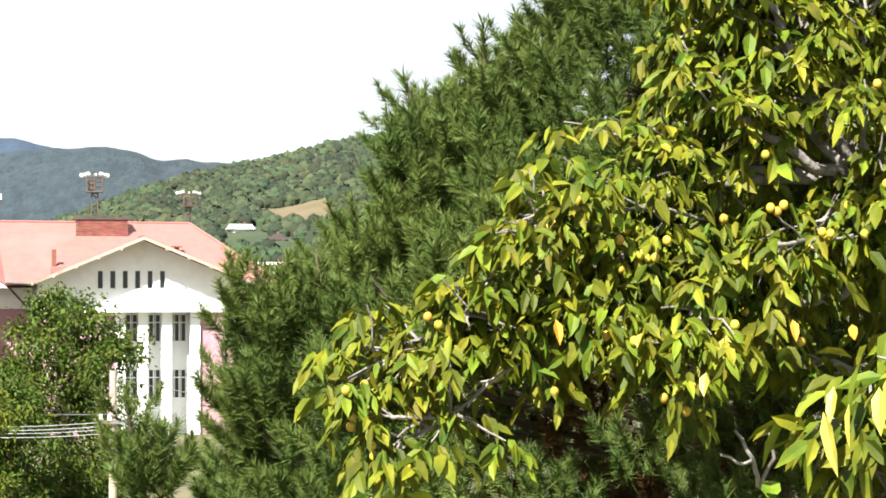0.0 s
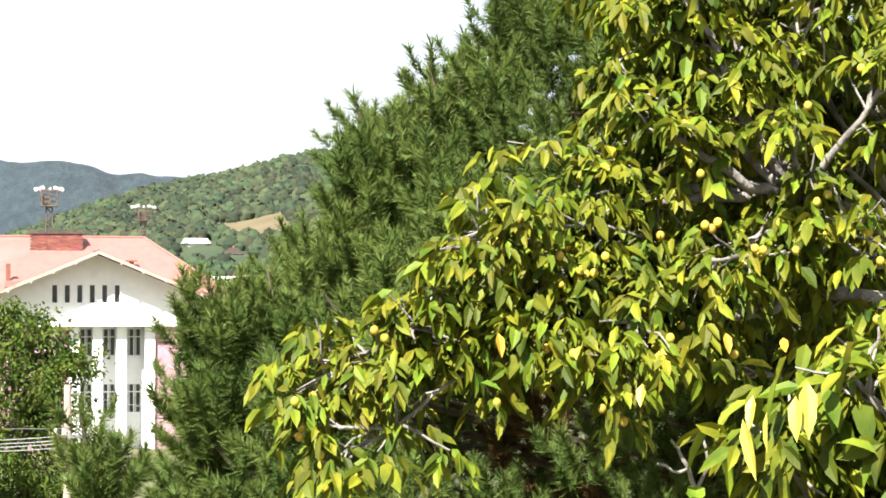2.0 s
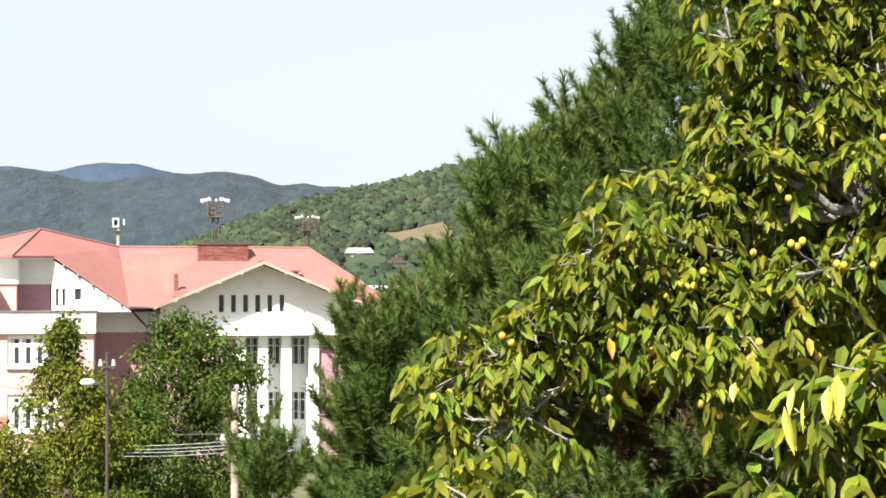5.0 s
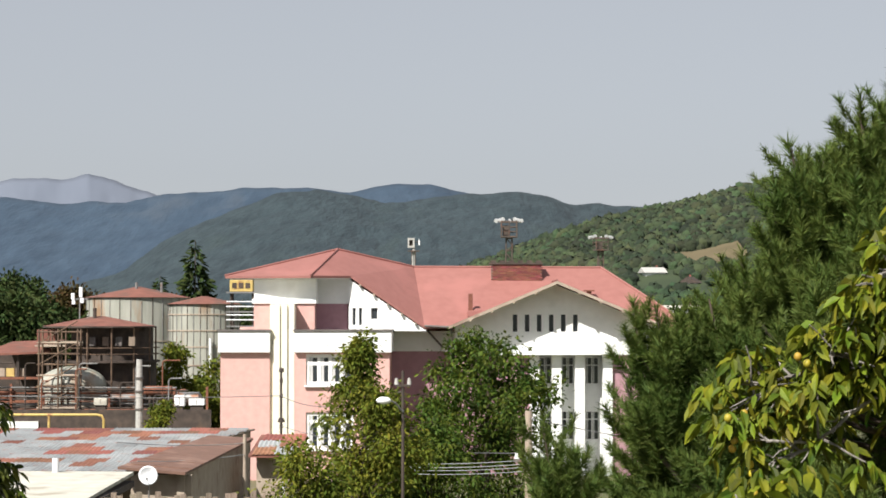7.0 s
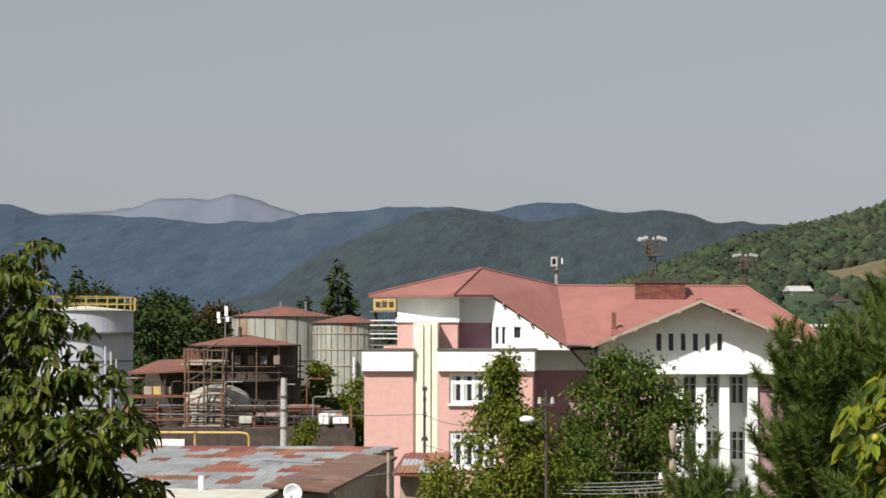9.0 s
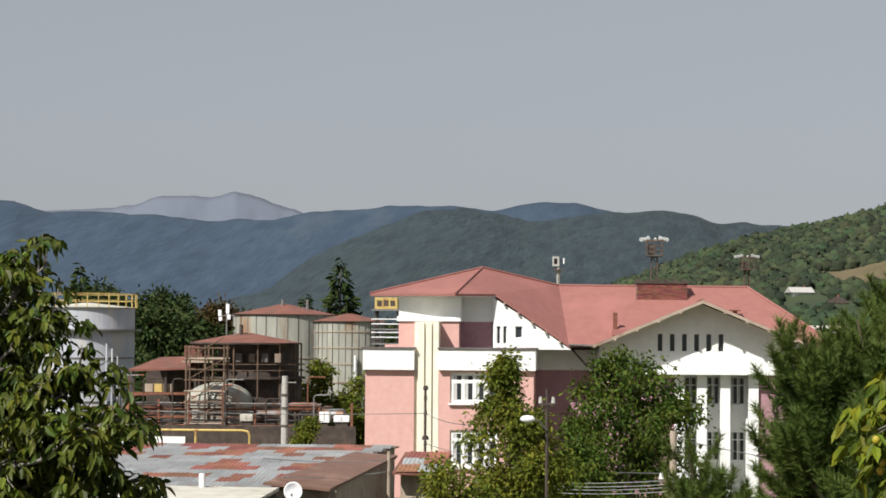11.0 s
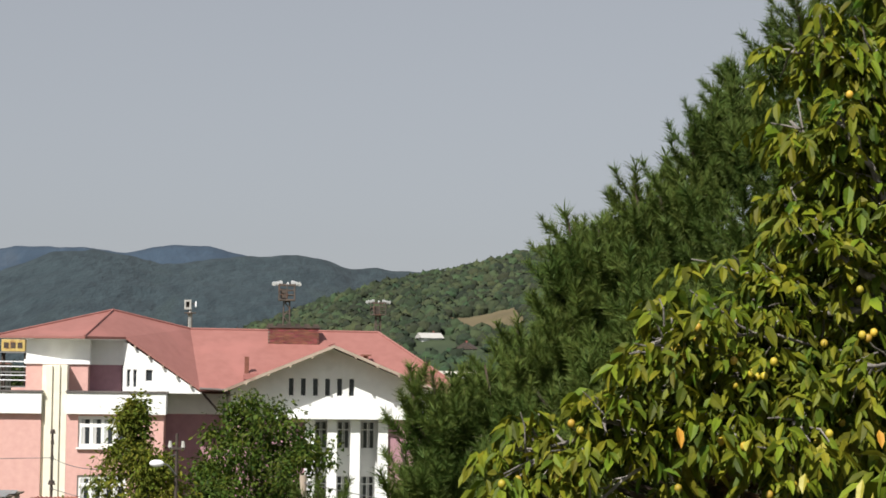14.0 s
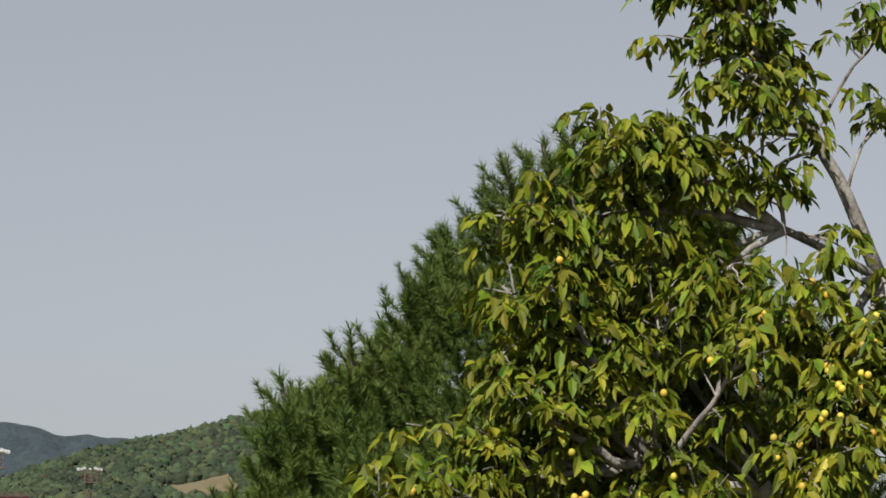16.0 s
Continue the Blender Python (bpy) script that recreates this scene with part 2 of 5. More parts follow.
def rod(bm, p0, p1, r0, r1=None, n=8, caps=True):
    """A tapered round bar between two points."""
    r1 = r0 if r1 is None else r1
    p0, p1 = Vector(p0), Vector(p1)
    d = (p1 - p0).normalized()
    a = d.orthogonal().normalized()
    b = d.cross(a)
    rings = []
    for p, r in ((p0, r0), (p1, r1)):
        rings.append([bm.verts.new(p + r * (math.cos(2 * math.pi * i / n) * a + math.sin(2 * math.pi * i / n) * b)) for i in range(n)])
    for i in range(n):
        bm.faces.new((rings[0][i], rings[0][(i + 1) % n], rings[1][(i + 1) % n], rings[1][i]))
    if caps:
        bm.faces.new(rings[0][::-1])
        bm.faces.new(rings[1])
    return bm


def limb(bm, points, r0, r1, n=7):
    """A bent, tapering branch through points."""
    pts = [Vector(p) for p in points]
    rings = []
    for i, p in enumerate(pts):
        d = (pts[min(i + 1, len(pts) - 1)] - pts[max(i - 1, 0)]).normalized()
        a = d.cross(Vector((0.31, 0.2, 0.93))).normalized()
        b = d.cross(a)
        r = r0 + (r1 - r0) * i / (len(pts) - 1)
        rings.append([bm.verts.new(p + r * (math.cos(2 * math.pi * k / n) * a + math.sin(2 * math.pi * k / n) * b)) for k in range(n)])
    for q, s in zip(rings, rings[1:]):
        for k in range(n):
            bm.faces.new((q[k], q[(k + 1) % n], s[(k + 1) % n], s[k]))
    bm.faces.new(rings[0][::-1])
    bm.faces.new(rings[-1])


def slab(bm, corners, thick):
    """A plate under a top face given by its corners."""
    top = [bm.verts.new(c) for c in corners]
    low = [bm.verts.new((c[0], c[1], c[2] - thick)) for c in corners]
    bm.faces.new(top)
    bm.faces.new(low[::-1])
    for i in range(len(top)):
        j = (i + 1) % len(top)
        bm.faces.new((top[i], low[i], low[j], top[j]))
    return bm


def curve_at(knots, x):
    xs = [k[0] for k in knots]
    return float(np.interp(x, xs, [k[1] for k in knots]))

# ---- ground and hills ----
bm = bmesh.new()
bmesh.ops.create_grid(bm, x_segments=60, y_segments=60, size=4900)
tagged(part("ground", bm, M_GRASS), "flat valley floor of dry grass and earth", "ground", kind="structure")


def hill(name, mat, ridge, far, near, label, rough_size, rough_height, nx=220, ny=26, x0=None, x1=None, bulge=0.85):
    """A wooded ridge: heights along the skyline at distance far, sloping down to the plain at distance near."""
    x0 = ridge[0][0] if x0 is None else x0
    x1 = ridge[-1][0] if x1 is None else x1
    verts, faces = [], []
    ss = [j / (ny - 4) for j in range(ny - 3)] + [1.06, 1.14, 1.25]
    for s in ss:
        y = near + (far - near) * s
        for i in range(nx):
            x = x0 + (x1 - x0) * i / (nx - 1)
            h = curve_at(ridge, x)
            k = s ** bulge if s <= 1 else max(0.0, 1 - 3 * (s - 1))
            p = Vector((x / rough_size, y / rough_size, 0.3))
            z = h * k + rough_height * noise.fractal(p, 1.0, 2.0, 4) * min(1.0, 4 * s)
            z += 0.06 * h * math.sin(x / (9 * rough_size)) * 4 * k * max(0, 1 - s)
            verts.append((x * y / far, y, z - 2 * (s == 0)))
    for j in range(len(ss) - 1):
        for i in range(nx - 1):
            a = j * nx + i
            faces.append((a, a + 1, a + nx + 1, a + nx))
    ob = from_arrays(name, verts, faces, mat, smooth=True)
    tagged(ob, label, "hill", kind="structure")
    return np.array(verts).reshape(len(ss), nx, 3)


def crowns(name, grid, mat, count, r0, r1, segs, rings, seed, label, jmin=0, tall=1.0, clear=()):
    """Many small rounded tree crowns standing on a slope."""
    rng = np.random.default_rng(seed)
    ny, nx, _ = grid.shape
    base = []
    for k in range(rings + 1):
        th = math.pi * 0.62 * k / rings
        for i in range(segs):
            ph = 2 * math.pi * (i + 0.5 * (k % 2)) / segs
            base.append((math.sin(th) * math.cos(ph), math.sin(th) * math.sin(ph), math.cos(th)))
    base = np.array(base)
    quads = np.array([(k * segs + i, k * segs + (i + 1) % segs, (k + 1) * segs + (i + 1) % segs, (k + 1) * segs + i)
                      for k in range(rings) for i in range(segs)])
    vs, fs = [], []
    for c in range(count):
        j = rng.uniform(jmin, ny - 4.01)
        i = rng.uniform(0, nx - 1.01)
        a, b = int(j), int(i)
        u, v = j - a, i - b
        p = (grid[a, b] * (1 - u) * (1 - v) + grid[a + 1, b] * u * (1 - v) + grid[a, b + 1] * (1 - u) * v + grid[a + 1, b + 1] * u * v)
        if any(x0 < p[0] < x1 and y0 < p[1] < y1 for x0, x1, y0, y1 in clear):
            continue
        r = rng.uniform(r0, r1)
        q = base * (1 + rng.uniform(-0.38, 0.38, (len(base), 1))) * (r, r, r * tall * rng.uniform(0.8, 1.5))
        vs.append(q + p + (0, 0, r * 0.35 * min(tall, 1)))
        fs.append(quads + (len(vs) - 1) * len(base))
    ob = from_arrays(name, np.concatenate(vs), np.concatenate(fs), mat, smooth=True)
    tagged(ob, label, "forest", kind="stuff")


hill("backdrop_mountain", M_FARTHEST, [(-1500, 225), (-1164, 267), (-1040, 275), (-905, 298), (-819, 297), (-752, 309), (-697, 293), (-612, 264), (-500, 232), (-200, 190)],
     4600, 4200, "distant mountain, haze paleness put into its colour", 90, 9)
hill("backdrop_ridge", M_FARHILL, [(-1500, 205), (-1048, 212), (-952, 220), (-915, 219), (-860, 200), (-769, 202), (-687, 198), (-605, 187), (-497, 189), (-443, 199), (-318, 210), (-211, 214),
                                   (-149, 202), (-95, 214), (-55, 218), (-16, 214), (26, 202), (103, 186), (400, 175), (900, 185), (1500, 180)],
     3400, 2500, "distant wooded ridge, haze blue put into its colour", 70, 4, nx=420)
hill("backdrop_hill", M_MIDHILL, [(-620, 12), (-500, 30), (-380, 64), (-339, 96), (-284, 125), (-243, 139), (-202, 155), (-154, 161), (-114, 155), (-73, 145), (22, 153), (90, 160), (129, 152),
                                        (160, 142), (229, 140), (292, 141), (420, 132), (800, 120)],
           2600, 1700, "dark green wooded hill, tinted with haze blue", 60, 5, nx=300)
nearh = hill("hillside", M_FOREST, [(-60, 6), (-33, 20), (14, 38), (48, 53), (76, 64), (113, 74), (150, 82), (167, 86), (198, 92), (238, 100), (318, 108), (440, 116), (620, 114)],
             1500, 760, "green wooded hillside above the town", 50, 6, nx=200, bulge=0.68)
crowns("hillside_wood", nearh, M_CROWNS, 20000, 1.5, 4.0, 6, 3, 5, "mixed green broadleaf wood covering the hillside", jmin=0.3,
       tall=0.8,
       clear=((75, 95, 832, 888), (90, 104, 805, 858), (106, 117, 850, 868), (122, 134, 860, 878), (102, 132, 893, 972)))

# a mown clearing on the hillside
def slope_at(grid, x, y):
    j = int(np.argmin(np.abs(grid[:, 0, 1] - y)))
    j = min(max(j, 1), len(grid) - 2)
    ja, jb = (j - 1, j) if grid[j, 0, 1] > y else (j, j + 1)
    f = (y - grid[ja, 0, 1]) / (grid[jb, 0, 1] - grid[ja, 0, 1])
    za = np.interp(x, grid[ja, :, 0], grid[ja, :, 2])
    zb = np.interp(x, grid[jb, :, 0], grid[jb, :, 2])
    return float(za + (zb - za) * f)


bm = bmesh.new()
rows = []
for j in range(9):
    y = 898 + 8.5 * j
    a, b = 103 + 5 * math.sin(j * 0.6), 130 - 6 * math.cos(j * 0.5)
    rows.append([bm.verts.new((a + (b - a) * i / 14, y, slope_at(nearh, a + (b - a) * i / 14, y) + 0.9)) for i in range(15)])
for q, t in zip(rows, rows[1:]):
    for i in range(14):
        bm.faces.new((q[i], q[i + 1], t[i + 1], t[i]))
tagged(part("field", bm, M_FIELD, smooth=True), "dry yellow mown field on the hillside", "field", kind="structure")


# ---- building pieces ----
def pierced(bm, x0, x1, z0, z1, y0, y1, holes):
    """A wall along x with rectangular openings (x0, x1, z0, z1) that go through it."""
    xs = sorted({x0, x1, *(h[0] for h in holes), *(h[1] for h in holes)})
    zs = sorted({z0, z1, *(h[2] for h in holes), *(h[3] for h in holes)})
    for a, b in zip(xs, xs[1:]):
        run = None
        for c, d in zip(zs, zs[1:]):
            mx, mz = (a + b) / 2, (c + d) / 2
            if any(h[0] < mx < h[1] and h[2] < mz < h[3] for h in holes):
                if run:
                    box(bm, a, b, y0, y1, *run)
                run = None
            else:
                run = (run[0], d) if run else (c, d)
        if run:
            box(bm, a, b, y0, y1, *run)
    bmesh.ops.remove_doubles(bm, verts=bm.verts, dist=0.0002)
    return bm


def window(parent, x0, x1, z0, z1, y, lights=1, bar=0.07, transom=None, deep=0.16, curtain=False, sill=False):
    """A window set into an opening: frame with mullions, panes behind it, a sill."""
    bm = bmesh.new()
    box(bm, x0, x1, y, y + 0.08, z0, z0 + bar)
    box(bm, x0, x1, y, y + 0.08, z1 - bar, z1)
    w = (x1 - x0 - bar) / lights
    for i in range(lights + 1):
        box(bm, x0 + i * w, x0 + i * w + bar, y + 0.002, y + 0.082, z0 + bar, z1 - bar)
    if transom:
        box(bm, x0 + bar, x1 - bar, y + 0.004, y + 0.076, transom - bar / 2, transom + bar / 2)
    f = part("window_frame", bm, M_FRAME, parent)
    for i in range(lights):
        part("pane", boxed(x0 + i * w + bar, x0 + (i + 1) * w, y + 0.035, y + 0.05, z0 + bar, z1 - bar), M_PANE, f)
    if curtain:
        bm = bmesh.new()
        for i in range(lights):
            a = x0 + i * w + bar
            box(bm, a + 0.02, a + 0.3 * w, y + 0.012, y + 0.028, z0 + bar + 0.01, z1 - bar - 0.01)
        part("curtain", bm, M_CURTAIN, f)
    if sill:
        part("sill", boxed(x0 - 0.08, x1 + 0.08, y - 0.32, y + 0.02, z0 - 0.1, z0 - 0.003, bevel=0.01), M_WHITE, f)
    return f


# ---- administration building ----
hall = thing("administration_building", "pink and white two-storey building with a red metal roof", "building")
wing_holes = [(-7.95, -5.15, 5.5, 7.3), (-7.95, -5.15, 1.8, 3.93), (-4.6, -3.6, 1.8, 3.93)]
bm = bmesh.new()
pierced(bm, -8.62, -3.1, 0, 7.4, 126, 126.45, wing_holes)
box(bm, -3.5, -3.1, 126.45, 131.5, 0, 7.4)
part("wall", bm, M_PINK, hall)
bm = boxed(-12.9, -10.05, 126, 137.9, 0, 7.4)
part("wall", bm, M_PINK, hall)
part("pier_back", boxed(-10.05, -8.62, 126.22, 128, 0, 10.2), M_CREAM, hall)
for a, b in ((-9.82, -9.46), (-9.38, -9.03), (-8.95, -8.62)):
    part("fin", boxed(a, b, 125.98, 126.217, 0, 10.15, bevel=0.02), M_CREAM, hall)
for a, b in ((-13.02, -10.02), (-8.6, -2.98)):
    part("parapet", boxed(a, b, 125.7, 126.5, 7.403, 8.62, bevel=0.02), M_WHITE, hall)
    part("flashing", boxed(a - 0.06, b + 0.06, 125.62, 126.56, 8.623, 8.73), M_TIN, hall, "dark sheet-metal coping")
part("parapet", boxed(-3.5, -2.98, 126.503, 131.2, 7.403, 8.62), M_WHITE, hall)
part("flashing", boxed(-3.56, -2.92, 126.563, 131.2, 8.623, 8.73), M_TIN, hall)
part("parapet", boxed(-13.02, -12.5, 126.503, 137.9, 7.403, 8.62), M_WHITE, hall)
part("flat_roof", boxed(-12.5, -3.5, 126.5, 137.9, 7.9, 8.3), M_TIN, hall)
for h in wing_holes[:2]:
    window(hall, *h, 126.12, lights=4, bar=0.2, transom=h[3] - 0.55, curtain=True, sill=True)
window(hall, *wing_holes[2], 126.12, lights=1, bar=0.12, transom=3.4, sill=True)
part("room_back", boxed(-8.5, -3.6, 128.4, 128.6, 0, 7.4), M_CURTAIN, hall)

# upper block over the wing
part("upper_wall", boxed(-11.1, -7.54, 127.5, 133, 8.303, 10.24), M_PINK, hall)
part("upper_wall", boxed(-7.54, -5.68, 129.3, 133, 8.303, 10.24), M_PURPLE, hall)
part("band", boxed(-11.2, -7.44, 127.38, 132.9, 10.243, 10.52, bevel=0.015), M_WHITE, hall)
part("frieze", boxed(-11.1, -7.46, 127.52, 133, 10.523, 11.78), M_WHITE, hall)
part("frieze", boxed(-7.46, -5.6, 129.27, 133, 10.523, 11.78), M_WHITE, hall)
part("soffit_wall", boxed(-7.54, -5.6, 129.28, 132.9, 10.243, 10.52), M_WHITE, hall)

# link wall and sloping attic wall
part("link_fascia", boxed(-2.98, 0.7, 131.3, 132, 7.38, 8.6), M_WHITE, hall)
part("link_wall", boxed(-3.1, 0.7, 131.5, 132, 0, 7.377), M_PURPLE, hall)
bm = bmesh.new()
attic_holes = [(-5.38, -5.16, 8.95, 10.0), (-5.0, -4.78, 8.95, 10.0), (-4.28, -3.86, 9.3, 10.0)]
pierced(bm, -5.6, -3.6, 8.3, 10.02, 128.95, 129.25, attic_holes)
for a, b, ta, tb in ((-5.6, -3.6, 11.7, 10.4), (-3.6, -1.0, 10.4, 8.66)):
    lo = 10.02 if a < -4 else 8.62
    vs = [bm.verts.new(c) for y in (128.95, 129.25) for c in ((a, y, lo), (b, y, lo), (b, y, tb), (a, y, ta))]
    for q in ((0, 1, 2, 3), (7, 6, 5, 4), (0, 4, 5, 1), (1, 5, 6, 2), (2, 6, 7, 3), (3, 7, 4, 0)):
        bm.faces.new([vs[i] for i in q])
part("attic_wall", bm, M_WHITE, hall)
for h in attic_holes:
    window(hall, *h, 129.07, bar=0.04)
# Dark sheet added behind the attic windows.
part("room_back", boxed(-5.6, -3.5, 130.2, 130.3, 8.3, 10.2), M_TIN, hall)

# gabled front with the colonnade
GX0, GX1, GZ0, GZ1 = 0.7, 12.76, 8.9, 11.38
gx = (GX0 + GX1) / 2
gable_holes = [(c - 0.17, c + 0.17, 8.55, 9.63) for c in (4.3, 5.02, 5.74, 6.46, 7.18, 7.9)]
bm = bmesh.new()
pierced(bm, GX0, GX1, 7.2, 8.9, 129.5, 129.9, [(h[0], h[1], h[2], 8.9) for h in gable_holes])
pierced(bm, 3.6, 8.6, 8.9, 9.66, 129.5, 129.9, [(h[0], h[1], 8.9, 9.63) for h in gable_holes])
for poly in (((GX0, GZ0), (3.6, GZ0), (3.6, 9.66), (3.6, GZ0 + (3.6 - GX0) / (gx - GX0) * (GZ1 - GZ0))),
             ((3.6, 9.66), (8.6, 9.66), (8.6, GZ0 + (GX1 - 8.6) / (gx - GX0) * (GZ1 - GZ0)), (gx, GZ1), (3.6, GZ0 + (3.6 - GX0) / (gx - GX0) * (GZ1 - GZ0))),
             ((8.6, GZ0), (GX1, GZ0), (8.6, GZ0 + (GX1 - 8.6) / (gx - GX0) * (GZ1 - GZ0)), (8.6, 9.66))):
    a = [bm.verts.new((x, 129.5, z)) for x, z in poly]
    b = [bm.verts.new((x, 129.9, z)) for x, z in poly]
    bm.faces.new(a)
    bm.faces.new(b[::-1])
bmesh.ops.remove_doubles(bm, verts=bm.verts[:], dist=0.002)
part("gable_wall", bm, M_WHITE, hall)
for h in gable_holes:
    window(hall, *h, 129.66, bar=0.035)
# Another dark sheet, added behind the row of gable windows.
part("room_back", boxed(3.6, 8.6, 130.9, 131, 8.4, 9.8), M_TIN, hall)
part("gable_ledge", boxed(4.0, 10.5, 128.9, 129.497, 7.2, 7.34, bevel=0.02), M_WHITE, hall)
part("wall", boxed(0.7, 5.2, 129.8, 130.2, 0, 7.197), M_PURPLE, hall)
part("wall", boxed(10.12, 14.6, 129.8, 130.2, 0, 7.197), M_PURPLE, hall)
for c in (5.46, 6.78, 8.16, 9.82):
    part("column", boxed(c - 0.29, c + 0.29, 129.55, 130.2, 0, 7.197, bevel=0.02), M_WHITE, hall)
loggia_holes = [(c - 0.42, c + 0.42, z0, z1) for c in (6.12, 7.47, 8.98) for z0, z1 in ((5.4, 7.05), (2.05, 3.8))]
part("loggia_wall", pierced(bmesh.new(), 5.2, 10.12, 0, 7.197, 131.0, 131.3, loggia_holes), M_WHITE, hall)
for h in loggia_holes:
    window(hall, *h, 131.1, lights=2, bar=0.06, transom=h[3] - 0.5, curtain=True)
part("room_back", boxed(5.2, 10.12, 132.3, 132.4, 0, 7.2), M_CURTAIN, hall)
part("core_wall", boxed(-12.9, 14.5, 138, 142, 0, 8.8), M_PINK, hall)
part("core_wall", boxed(14.2, 14.6, 130.203, 137.9, 0, 8.8), M_PINK, hall)

# roofs
EAVE = (-1.1, 128.85, 8.92)
PEAK, R1, R2 = (-6.4, 132, 13.55), (-1.8, 135, 12.55), (9.85, 135, 12.5)
EL, EC, ER = (-12.75, 127.0, 11.85), (-7.7, 126.3, 11.86), (-5.45, 128.8, 11.9)
VALLEY = (gx, 133.45, 11.6)
RE, RB, LB, LM = (14.7, 128.9, 8.92), (14.7, 141, 8.92), (-9.5, 141, 8.92), (-9.5, 138.5, 11.9)
apex_f, apex_b = (gx, 127.8, 11.6), VALLEY
for face in ((EL, EC, PEAK), (EC, ER, PEAK), (EL, PEAK, LM), (ER, EAVE, R1, PEAK), (EAVE, (0.5, 128.9, 8.92), VALLEY, R1), (VALLEY, R2, R1),
             (VALLEY, (12.95, 128.9, 8.92), RE, R2), (RE, RB, R2), (R2, RB, LB, R1), (R1, LB, LM, PEAK)):
    part("roof_slope", slab(bmesh.new(), face, 0.14), M_ROOF, hall)
for face in (((GX0 - 0.35, 127.8, 8.95), apex_f, apex_b, (GX0 - 0.35, 129.1, 8.95)), (apex_f, (GX1 + 0.35, 127.8, 8.95), (GX1 + 0.35, 129.1, 8.95), apex_b)):
    part("gable_roof", slab(bmesh.new(), face, 0.1), M_ROOF, hall)
bm = bmesh.new()
for s in (-1, 1):
    e = gx + s * (gx - GX0 + 0.36)
    vs = [bm.verts.new(p) for p in ((e, 127.72, 8.93), (gx, 127.72, 11.58), (gx, 127.72, 11.40), (e, 127.72, 8.75),
                                    (e, 127.8, 8.93), (gx, 127.8, 11.58), (gx, 127.8, 11.40), (e, 127.8, 8.75))]
    for q in ((0, 1, 2, 3), (7, 6, 5, 4), (0, 4, 5, 1), (3, 2, 6, 7), (0, 3, 7, 4)):
        bm.faces.new([vs[i] for i in q])
part("verge_board", bm, M_PLASTER, hall, "weathered pale verge board")
for k in range(4):
    for sx in (-1, 1):
        f = 0.2 + 0.2 * k
        x, z = gx + sx * f * (gx - GX0 + 0.36), 11.36 - f * 2.65
        part("rafter_end", boxed(x - 0.06, x + 0.06, 127.66, 127.95, z - 0.07, z + 0.05), M_PLASTER, hall)
for k in range(5):
    f = 0.12 + 0.19 * k
    x, z = ER[0] + f * (EAVE[0] - ER[0]), ER[2] + f * (EAVE[2] - ER[2]) - 0.16
    part("rafter_end", boxed(x - 0.06, x + 0.06, 128.7, 128.94, z - 0.1, z), M_PLASTER, hall)
bm = bmesh.new()
slab(bm, ((EL[0] + 0.05, EL[1] + 0.1, 11.74), (EC[0], EC[1] + 0.06, 11.74), (-7.7, 129, 11.74), (-11, 130, 11.74)), 0.06)
slab(bm, ((EC[0], EC[1] + 0.06, 11.735), (ER[0] - 0.02, ER[1], 11.76), (-5.5, 130.5, 11.76), (-7.7, 129, 11.735)), 0.06)
part("soffit", bm, M_WHITE, hall)
bm = bmesh.new()
rod(bm, EAVE, (0.45, 128.85, 8.85), 0.07)
rod(bm, (0.5, 129.2, 8.8), (0.5, 129.35, 7.9), 0.055)
rod(bm, (0.5, 129.35, 7.9), (0.62, 129.4, 0.2), 0.055)
rod(bm, (-0.9, 131.1, 8.6), (0.3, 129.4, 7.3), 0.06)
part("gutter", bm, M_TIN, hall, "dark metal gutter and downpipe")
bm = bmesh.new()
for a, b in (((PEAK), (EC)), (PEAK, EL), (PEAK, R1), (R1, R2), (R2, (14.7, 128.9, 8.95)), (apex_f, apex_b)):
    rod(bm, (a[0], a[1], a[2] + 0.03), (b[0], b[1], b[2] + 0.03), 0.07, n=6)
part("ridge_cap", bm, M_ROOF, hall)

# chimney of separate bricks
stack = part("chimney", boxed(2.97, 6.05, 133.63, 134.4, 10.5, 12.68), M_MORTAR, hall, "long brick chimney stack")
bm = bmesh.new()
box(bm, 2.86, 6.16, 133.5, 134.55, 12.683, 12.8)
part("cap", bm, M_DARKRUST, stack)
for k in range(6):
    part("pot", boxed(2.95 + 0.56 * k, 3.25 + 0.56 * k, 133.55, 134.5, 12.803, 12.93), M_DARKRUST, stack)
bm = boxed(-0.14, 0.14, 0, 0.06, 0, 0.075)
brick_me = bpy.data.meshes.new("brick")
bm.to_mesh(brick_me)
bm.free()
brick_me.materials.append(M_BRICK)
for r in range(12):
    for k in range(10):
        b = new("brick", brick_me)
        b.parent = stack
        b.location = (3.12 + 0.305 * k + (0.12 if r % 2 else 0) - 0.02, 133.572, 11.55 + 0.094 * r)
part("small_chimney", boxed(1.52, 1.78, 129.9, 130.3, 9.6, 10.85, bevel=0.01), M_BRICK, hall)
part("chimney_flashing", slab(bmesh.new(), ((1.45, 129.75, 9.78), (2.35, 129.75, 9.86), (2.35, 130.2, 9.98), (1.45, 130.2, 9.95)), 0.3), M_ROOF, hall)
bm = boxed(8.72, 9.0, 131.6, 131.9, 10.3, 11.0)
box(bm, 8.55, 9.18, 131.5, 132.0, 11.003, 11.09)
part("roof_vent", bm, M_BRICK, hall)

